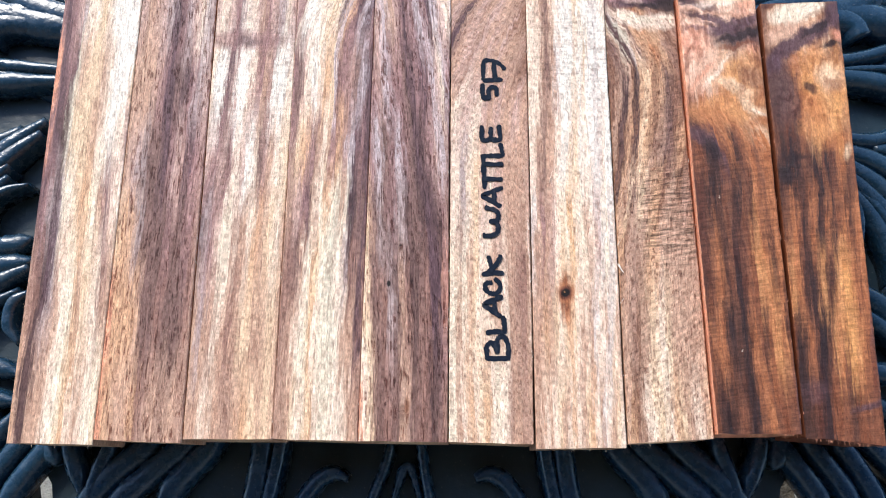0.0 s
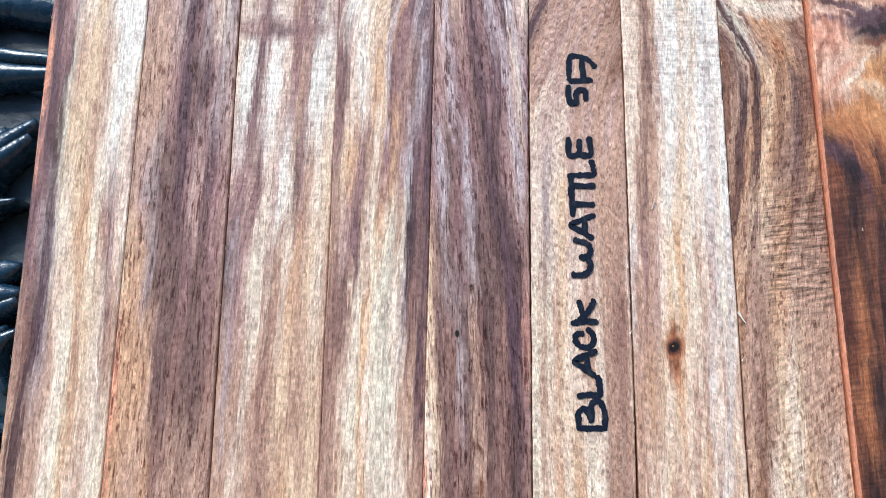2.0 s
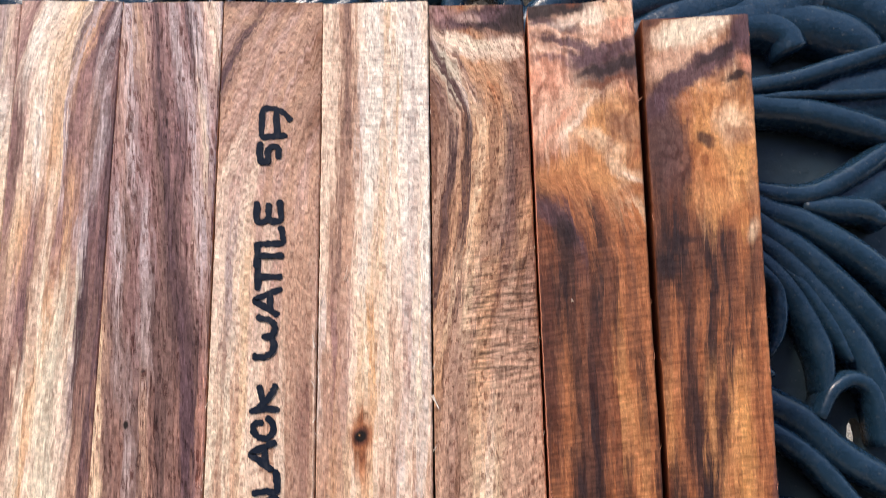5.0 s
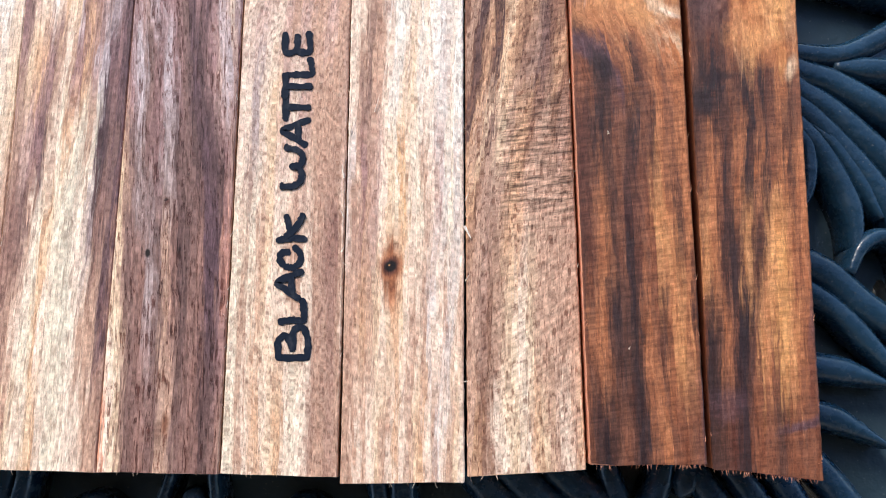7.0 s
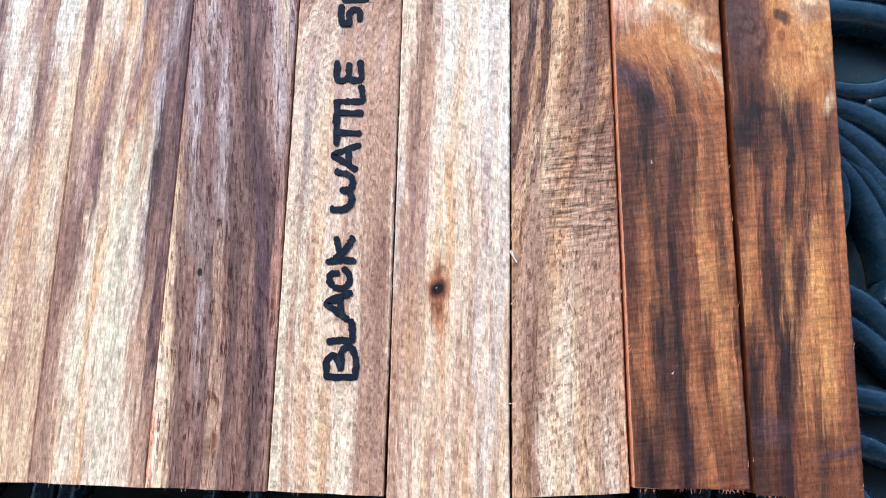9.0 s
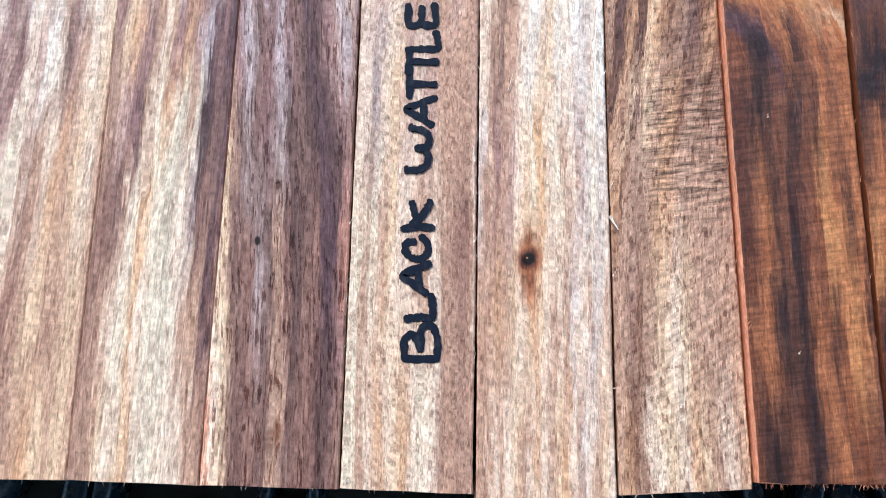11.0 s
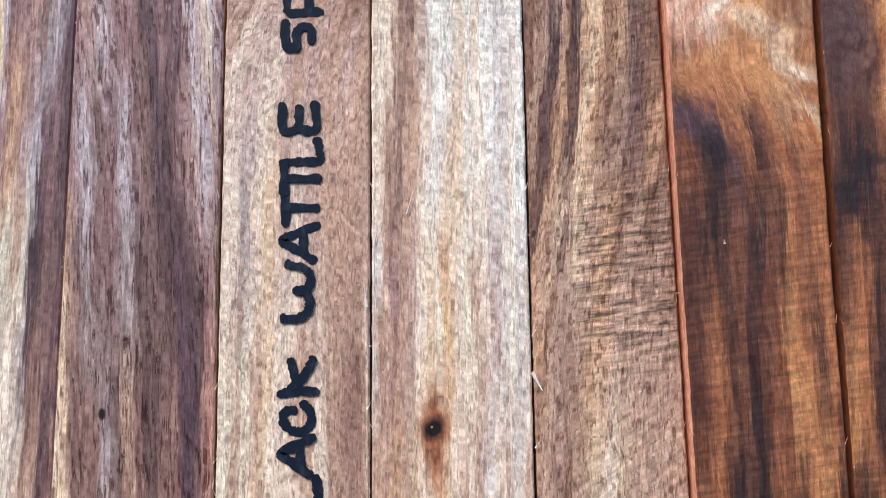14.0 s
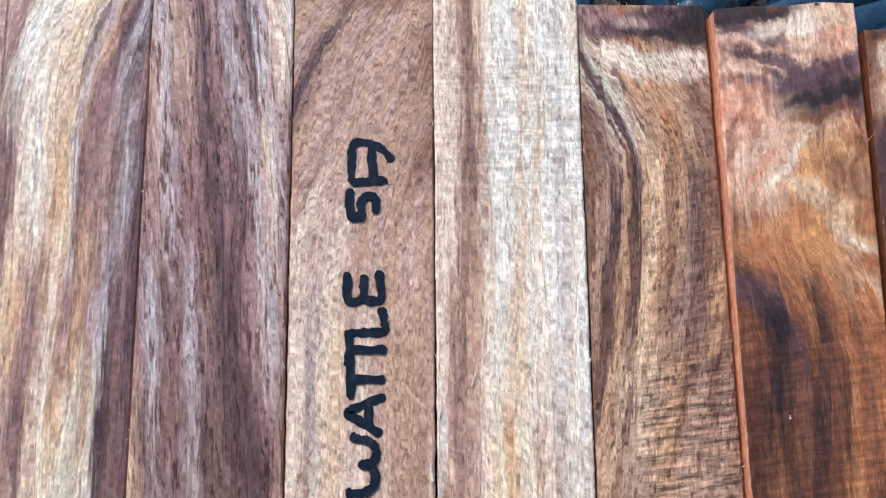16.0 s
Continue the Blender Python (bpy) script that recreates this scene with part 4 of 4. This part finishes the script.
        (0.5, "0:bark 0.08:mahogany 0.16:bark 0.24:dark 0.31:bark 0.38:chestnut 0.48:bark 0.54:dark 0.6:chestnut 0.7:bark 0.76:copper 0.82:chestnut 0.9:copper 1:rust"),
        (0.6, "0:chestnut 0.12:rust 0.2:bark 0.27:dark 0.37:plum 0.42:chestnut 0.5:copper 0.55:dark 0.6:chestnut 0.7:copper 0.78:chestnut 0.86:copper 1:orange"),
        (0.68, "0:bark 0.1:chestnut 0.25:copper 0.4:fawn 0.5:copper 0.6:fawn 0.7:honey 0.78:straw 0.86:fawn 0.94:copper 1:rust"),
        (0.78, "0:coral 0.12:blond 0.24:coral 0.3:cream 0.36:blond 0.46:fawn 0.56:honey 0.64:chestnut 0.74:honey 0.84:fawn 0.92:chestnut 1:copper"),
        (0.92, "0:coral 0.15:cream 0.3:blond 0.5:cream 0.7:blond 0.85:coral 1:blond")],
        (-0.03, 0.0), [],
        [("gold", 0.5, 0.69, 12, 4.5, 0.05, 0.3, 0.85), ("copper", 0.3, 0.675, 7, 3, -0.3, 0.2, 0.6), ("blond", 0.25, 0.79, 7, 9, 0.3, 0.3, 0.85), ("amber", 0.68, 0.765, 8, 6, 0.4, 0.2, 0.75), ("cream", 0.40, 0.775, 7.5, 1.0, 0.95, 0.2, 0.7), ("coral", 0.22, 0.77, 7, 0.9, 0.95, 0.2, 0.6), ("cocoa", 0.82, 0.765, 4.0, 4.0, 0.3, 0.3, 0.75), ("straw", 0.58, 0.74, 5.5, 2.0, -0.6, 0.2, 0.75), ("straw", 0.8, 0.695, 5.0, 1.6, -0.6, 0.3, 0.75), ("cream", 0.88, 0.682, 2.6, 0.6, -0.6, 0.3, 0.6), ("orange", 0.86, 0.66, 3.6, 1.6, 0.1, 0.2, 0.7),
         ("plum", 0.12, 0.635, 5.5, 2.2, -0.65, 0.3, 0.8), ("dark", 0.28, 0.60, 4.5, 1.8, -1.1, 0.3, 0.75),
         ("blond", 0.4, 0.90, 13, 7, 0, 0.5, 0.9), ("coral", 0.15, 0.85, 5, 5, 0, 0.3, 0.6), ("umber", 0.78, 0.862, 10, 4.2, 0.15, 0.5, 0.9), ("plum", 0.70, 0.889, 10, 2.0, 0.25, 0.5, 0.93), ("dark", 0.78, 0.864, 9, 1.8, 0.2, 0.5, 0.9), ("rust", 0.7, 0.838, 7, 0.9, 0.15, 0.3, 0.7), ("plum", 0.25, 0.935, 7, 1.3, -0.35, 0.3, 0.9), ("plum", 0.38, 0.902, 8, 1.2, -0.32, 0.3, 0.9), ("plum", 0.5, 0.88, 6, 0.8, -0.3, 0.2, 0.8), ("rose", 0.2, 0.88, 5, 0.8, -0.3, 0.1, 0.8), ("cream", 0.55, 0.945, 7.5, 1.8, 0.3, 0.2, 0.95), ("dark", 0.2, 0.962, 9.0, 2.6, 0.12, 0.6, 0.97), ("rust", 0.52, 0.985, 5, 1.8, 0.35, 0.3, 0.9), ("straw", 0.85, 0.962, 3.0, 2.6, 0, 0.3, 0.85), ("near_black", 0.73, 0.975, 0.7, 0.5, 0.3, 0.3, 0.9)],
        0.13, 0.15, [(-0.1, 0.62, -0.3, 0.34, -0.14)], 0.5, (1500, 150), burl=[(0.72, 0.16)], rings=[("rust", 1.0, 0.72, 3.6, 13, 1.0, 0.3)], hook=(0.53, -9.0, 0.16)),
    wood_material("amber_burl_wood", 103, [
        (0.05, "0:dark 0.15:bark 0.25:mahogany 0.35:dark 0.45:rust 0.55:chestnut 0.65:bark 0.75:rust 0.85:chestnut 1:rust"),
        (0.19, "0:rust 0.08:dark 0.16:bark 0.22:copper 0.28:chestnut 0.33:dark 0.42:dark 0.48:chestnut 0.53:gold 0.6:copper 0.64:chestnut 0.69:amber 0.78:gold 0.84:copper 0.9:rust 1:plum"),
        (0.31, "0:chestnut 0.08:gold 0.16:copper 0.24:bark 0.31:dark 0.39:bark 0.44:gold 0.52:bark 0.57:bark 0.63:gold 0.72:amber 0.8:copper 0.86:rust 0.93:copper 1:rust"),
        (0.45, "0:bark 0.08:chestnut 0.16:copper 0.22:chestnut 0.28:dark 0.34:chestnut 0.4:copper 0.46:dark 0.52:bark 0.57:copper 0.63:dark 0.69:chestnut 0.76:copper 0.82:bark 0.9:copper 1:copper"),
        (0.57, "0:bark 0.12:dark 0.25:dark 0.32:chestnut 0.4:bark 0.48:dark 0.55:chestnut 0.62:dark 0.7:chestnut 0.78:copper 0.86:bark 0.93:chestnut 1:chestnut"),
        (0.66, "0:chestnut 0.1:bark 0.22:rust 0.3:bark 0.36:copper 0.46:fawn 0.55:amber 0.64:orange 0.7:fawn 0.8:amber 0.9:fawn 1:orange"),
        (0.77, "0:chestnut 0.12:bark 0.25:chestnut 0.36:copper 0.48:amber 0.58:copper 0.66:fawn 0.76:straw 0.86:amber 0.94:fawn 1:copper"),
        (0.9, "0:cocoa 0.2:honey 0.35:tan 0.5:blond 0.65:honey 0.8:cocoa 1:umber")],
        (0.16, 0.0), [],
        [("amber", 0.7, 0.75, 7.5, 13, 0.05, 0.4, 0.75), ("gold", 0.6, 0.655, 6, 5, 0.3, 0.3, 0.7), ("straw", 0.78, 0.77, 4.5, 5, 0.3, 0.2, 0.7), ("orange", 0.55, 0.70, 3.4, 6, 0.3, 0.2, 0.6), ("ivory", 0.45, 0.925, 8.5, 3.6, 0.3, 0.5, 0.95), ("blond", 0.3, 0.875, 6.5, 3.2, 0.6, 0.3, 0.85), ("umber", 0.16, 0.74, 4.6, 13, 0.1, 0.4, 0.75), ("plum", 0.50, 0.858, 13, 2.6, 0.6, 0.55, 0.95), ("dark", 0.7, 0.885, 6.5, 1.3, 0.6, 0.4, 0.85), ("plum", 0.12, 0.80, 5.5, 3.0, 1.0, 0.3, 0.88), ("plum", 0.95, 0.92, 3.4, 5.0, -0.1, 0.4, 0.97), ("dark", 0.84, 0.85, 3.6, 1.0, 0.3, 0.2, 0.9), ("coral", 0.95, 0.868, 2.4, 2.0, 0, 0.3, 0.8), ("mahogany", 0.12, 0.945, 4.5, 1.5, 0.5, 0.3, 0.85),
         ("dark", 0.52, 0.745, 2.4, 1.3, -0.4, 0.2, 0.85), ("dark", 0.13, 0.545, 2.8, 3.0, 0.2, 0.35, 0.9), ("dark", 0.3, 0.585, 3.4, 1.2, 0.1, 0.2, 0.7), ("orange", 0.8, 0.625, 4, 3.0, 0.6, 0.2, 0.7), ("straw", 0.9, 0.60, 1.2, 3.0, -0.3, 0.1, 0.6), ("plum", 0.85, 0.075, 6, 1.2, 0.3, 0.25, 0.85), ("plum", 0.2, 0.1, 4, 4, 0.3, 0.2, 0.5)],
        0.13, 0.15, [(-0.1, 0.6, -0.3, 0.3, -0.1)], 0.5, (1500, 150), burl=[(0.66, 0.14)], rings=[("rust", 0.85, 0.79, 4.2, 9, 1.2, 0.3)]),
]


def blank_mesh(half_bottom, half_top, ends, rough, seed, depth):
    """A sawn square stick: slightly uneven arrises, furred ends. Its top face is at z 0 and its near end about y 0."""
    bm, rings, rows, chamfer = bmesh.new(), [], 120, 0.00022
    y0l, y0r, y1l, y1r = ends
    for n in range(rows + 1):
        t = n / rows
        h = half_bottom + (half_top - half_bottom) * t
        ring = []
        outline = [(-1, -depth + chamfer), (-1, -chamfer), (-1 + chamfer / h, 0), (-0.5, 0), (0, 0), (0.5, 0), (1 - chamfer / h, 0), (1, -chamfer), (1, -depth + chamfer), (1 - chamfer / h, -depth), (-1 + chamfer / h, -depth)]
        for x, z in outline:
            f = (x + 1) / 2
            a, b = y0l + (y0r - y0l) * f, y1l + (y1r - y1l) * f
            y = a + (b - a) * t
            wob = noise.noise((seed * 3.1, y * 260, x * 2)) * 0.00008 + noise.noise((seed * 1.7, y * 40, x * 2)) * 0.00011 + noise.noise((seed * 2.9, y * 900, x * 2)) * 0.00008
            if n in (0, rows):
                y += rough * noise.noise((x * 9 + seed, z * 400, t * 5))
            ring.append(bm.verts.new((x * h + (wob if abs(x) > 0.9 else 0), y, z + (0.5 * wob if z > -0.001 else 0))))
        rings.append(ring)
    m = len(rings[0])
    for a, b in zip(rings, rings[1:]):
        for s in range(m):
            bm.faces.new((a[s], a[(s + 1) % m], b[(s + 1) % m], b[s])).material_index = 0 if 1 <= s <= 6 else 1
    bm.faces.new(rings[0]).material_index = 1
    bm.faces.new(rings[-1]).material_index = 1
    bmesh.ops.recalc_face_normals(bm, faces=bm.faces)
    return bm


def sliver(bm, x, y, z, long, wide, turn, curl=0.0):
    """A torn wood fibre: a thin tapering blade."""
    c, s = math.cos(turn), math.sin(turn)
    rows = []
    for t in (0, 0.35, 0.7, 1.0):
        w = wide * (1 - 0.85 * t) / 2
        px, py, pz = x + c * long * t, y + s * long * t, z + curl * t * t
        rows.append([bm.verts.new((px - s * w, py + c * w, pz)), bm.verts.new((px, py, pz + w * 0.8)), bm.verts.new((px + s * w, py - c * w, pz))])
    for a, b in zip(rows, rows[1:]):
        for q in range(3):
            bm.faces.new((a[q], a[(q + 1) % 3], b[(q + 1) % 3], b[q]))
    bm.faces.new(rows[0])
    bm.faces.new(rows[-1])


def blank(n):
    label, xb0, xb1, xt0, xt1, y00, y01, y10, y11, drop = BLANKS[n]
    mid_b, mid_t = (xb0 + xb1) / 200, (xt0 + xt1) / 200
    length = (y10 + y11 - y00 - y01) / 200
    turn = math.atan2(mid_b - mid_t, length)
    ends = [y00 / 100, y01 / 100, y10 / 100, y11 / 100]
    rough = 0.0006 if n > 7 else 0.00022
    ob = part("wood_blank", blank_mesh((xb1 - xb0) / 200, (xt1 - xt0) / 200, ends, rough, n + 1, 0.0197 - drop / 1000), WOODS[n])
    ob.data.materials.append((SHADED_SIDE if n == 9 else RED_SIDE) if n > 7 else PALE_SIDE)
    ob.matrix_world = pose(mid_b, 0, 0.7397 - drop / 1000, 0, 0, math.degrees(turn))
    tagged(ob, label, "wood blank", "row of wood blanks")
    # furred fibres along the arrises and the sawn ends
    rng = random.Random(n + 50)
    bm = bmesh.new()
    hb, ht = (xb1 - xb0) / 200, (xt1 - xt0) / 200
    for _ in range(14):
        t, side = rng.random(), rng.choice((-1, 1))
        y = ends[0] + (ends[2] - ends[0]) * t
        h = hb + (ht - hb) * t
        sliver(bm, side * h * 0.995, y, -0.0001, rng.uniform(0.0005, 0.0014), 0.00012, rng.uniform(0.9, 2.2) if rng.random() < 0.8 else rng.uniform(0, 6.28), rng.uniform(0, 0.0004))
    many = {1: 34, 8: 46, 9: 46}.get(n, 8)
    for _ in range(many):
        far = n == 1 or (n < 8 and rng.random() < 0.5)
        f = rng.random()
        y = (ends[2] + (ends[3] - ends[2]) * f) if far else (ends[0] + (ends[1] - ends[0]) * f)
        sliver(bm, (2 * f - 1) * (ht if far else hb) * 0.97, y, -rng.uniform(0.0001, 0.0008), rng.uniform(0.0003, 0.0010), 0.00013, (1.57 if far else -1.57) + rng.uniform(-0.6, 0.6), rng.uniform(-0.0002, 0.0003))
    tagged(part("torn_fibre", bm, RED_SIDE if n > 7 else SPLINTER, ob), kind="stuff")
    return ob


STICKS = [blank(n) for n in range(10)]

# ---- marker lettering ----
GLYPHS = {
    "B": [[(0, 1), (0.02, 0)], [(0, 1), (0.55, 1.02), (0.72, 0.75), (0.3, 0.52)], [(0.3, 0.52), (0.9, 0.5), (1, 0.18), (0.6, 0.0), (0.02, 0)]],
    "L": [[(0, 1), (0.08, 0.5), (0.08, 0.02), (0.5, 0.0), (1, 0.06)]],
    "A": [[(0, 0.1), (0.3, 0.6), (0.55, 1), (0.75, 0.55), (0.95, 0)], [(0.22, 0.36), (0.8, 0.42)]],
    "C": [[(0.82, 0.62), (0.75, 0.95), (0.4, 0.98), (0.08, 0.7), (0.05, 0.3), (0.35, 0.0), (0.8, 0.05), (1.05, 0.3)]],
    "K": [[(0.05, 1), (0.12, 0.5), (0.1, 0)], [(0.95, 0.72), (0.55, 0.6), (0.15, 0.5)], [(0.2, 0.7), (0.6, 0.3), (1, 0.1)]],
    "W": [[(0, 1), (0.0, 0.45), (0.15, 0.08), (0.38, 0.05), (0.5, 0.3), (0.5, 0.55)], [(0.5, 0.5), (0.55, 0.12), (0.75, 0.0), (0.92, 0.25), (1, 0.85)]],
    "T": [[(0, 0.98), (1, 1.0)], [(0.5, 0.98), (0.48, 0)]],
    "E": [[(0.95, 1), (0, 0.96), (0.04, 0.5), (0.05, 0.0), (1, 0.04)], [(0.05, 0.5), (0.85, 0.5)]],
    "5": [[(1, 1), (0.2, 0.98), (0.15, 0.6), (0.6, 0.62), (0.85, 0.4), (0.75, 0.1), (0.35, 0.1)], [(0.2, 0.95), (0.12, 0.6)]],
    "Aflat": [[(0.05, 0.12), (0.03, 0.6), (0.06, 0.98), (0.5, 1.0), (0.95, 0.96), (0.98, 0.6), (0.85, 0.22), (0.6, -0.05)], [(0.1, 0.42), (0.85, 0.48)]],
}
# letter, where it starts and ends along the blank, its foot and head across it (mm)
WORDS = [("B", 18.9, 24.0, 14.2, 8.8), ("L", 25.0, 28.6, 13.4, 8.9), ("A", 29.0, 33.8, 12.7, 8.1), ("C", 34.2, 37.6, 12.5, 8.4), ("K", 38.8, 43.4, 13.1, 8.0),
         ("W", 48.6, 55.6, 12.3, 8.3), ("A", 56.1, 60.9, 13.1, 8.0), ("T", 60.9, 65.2, 13.0, 8.3), ("T", 64.9, 68.9, 13.2, 8.1), ("L", 68.9, 72.0, 13.3, 7.9), ("E", 73.3, 76.9, 12.8, 7.8),
         ("5", 84.1, 88.1, 12.5, 8.1), ("Aflat", 89.3, 95.0, 13.9, 8.3)]


def letter(ob, glyph, y0, y1, foot, head, seed):
    """A letter in marker strokes, a thin skin of ink on the wood; it reads along the blank."""
    bm = bmesh.new()
    inv = ob.matrix_world.inverted()
    for lift, stroke in enumerate(GLYPHS[glyph]):
        line = glide([(*p, 0) for p in stroke], 7)
        pts = [inv @ Vector(((foot - 0.3 + (head - foot + 0.55) * p.y) / 1000, (y0 + (y1 - y0) * p.x) / 1000, 0.74)) for p in line]
        z = 0.00012 + 0.00003 * lift + 0.00008 * (seed % 3)
        rows, last = [], len(pts) - 1
        first, final = (pts[0] - pts[1]).normalized(), (pts[-1] - pts[-2]).normalized()
        run = [(pts[0] + first * 0.00045, 0.45), (pts[0] + first * 0.00028, 0.8)] + [(p, 1.0) for p in pts] + [(pts[-1] + final * 0.00028, 0.8), (pts[-1] + final * 0.00045, 0.45)]
        for n, (p, s) in enumerate(run):
            way = run[min(n + 1, len(run) - 1)][0] - run[max(n - 1, 0)][0]
            way.z = 0
            way.normalize()
            side = Vector((-way.y, way.x, 0))
            w = 0.00058 * s * (1 + 0.28 * noise.noise((seed * 2.3, n * 0.35, lift)))
            ragged = [0.0002 * noise.noise((p.x * 4000, p.y * 4000, q)) for q in (0.0, 5.0)]
            rows.append([bm.verts.new((p.x + side.x * (w + ragged[0]), p.y + side.y * (w + ragged[0]), z)), bm.verts.new((p.x - side.x * (w + ragged[1]), p.y - side.y * (w + ragged[1]), z))])
        for a, b in zip(rows, rows[1:]):
            bm.faces.new((a[0], a[1], b[1], b[0]))
    got = bmesh.ops.extrude_face_region(bm, geom=list(bm.faces))
    for v in got["geom"]:
        if isinstance(v, bmesh.types.BMVert):
            v.co.z -= 0.0003
    bmesh.ops.recalc_face_normals(bm, faces=bm.faces)
    return part("letter", bm, INK, ob, "black marker letter " + glyph[0])


for n, word in enumerate(WORDS):
    letter(STICKS[5], *word, n)

# ---- loose splinters and chips on the wood ----
for n, x, y, long, wide, turn in ((6, 4.03, 4.15, 2.6, 0.32, -1.1), (6, 2.02, 5.8, 3.0, 0.16, 1.35), (6, 2.45, 6.2, 3.2, 0.16, 1.3), (5, 1.93, 5.0, 2.4, 0.2, 1.7), (5, 1.95, 4.3, 1.6, 0.14, 2.0), (5, 1.93, 3.7, 1.2, 0.14, 1.1), (6, 4.04, 4.6, 1.4, 0.12, 1.1), (6, 4.05, 3.2, 1.3, 0.12, 1.0), (6, 3.99, 6.5, 1.0, 0.14, 1.2), (8, 6.52, 5.75, 0.6, 0.22, 1.9), (8, 6.75, 2.05, 0.5, 0.2, 1.2)):
    bm = bmesh.new()
    p = STICKS[n].matrix_world.inverted() @ Vector((x / 100, y / 100, 0.7401))
    sliver(bm, p.x, p.y, 0.0003, long / 1000, 1.7 * wide / 1000, turn, 0.0005)
    part("splinter", bm, SPLINTER, STICKS[n], "pale torn splinter")
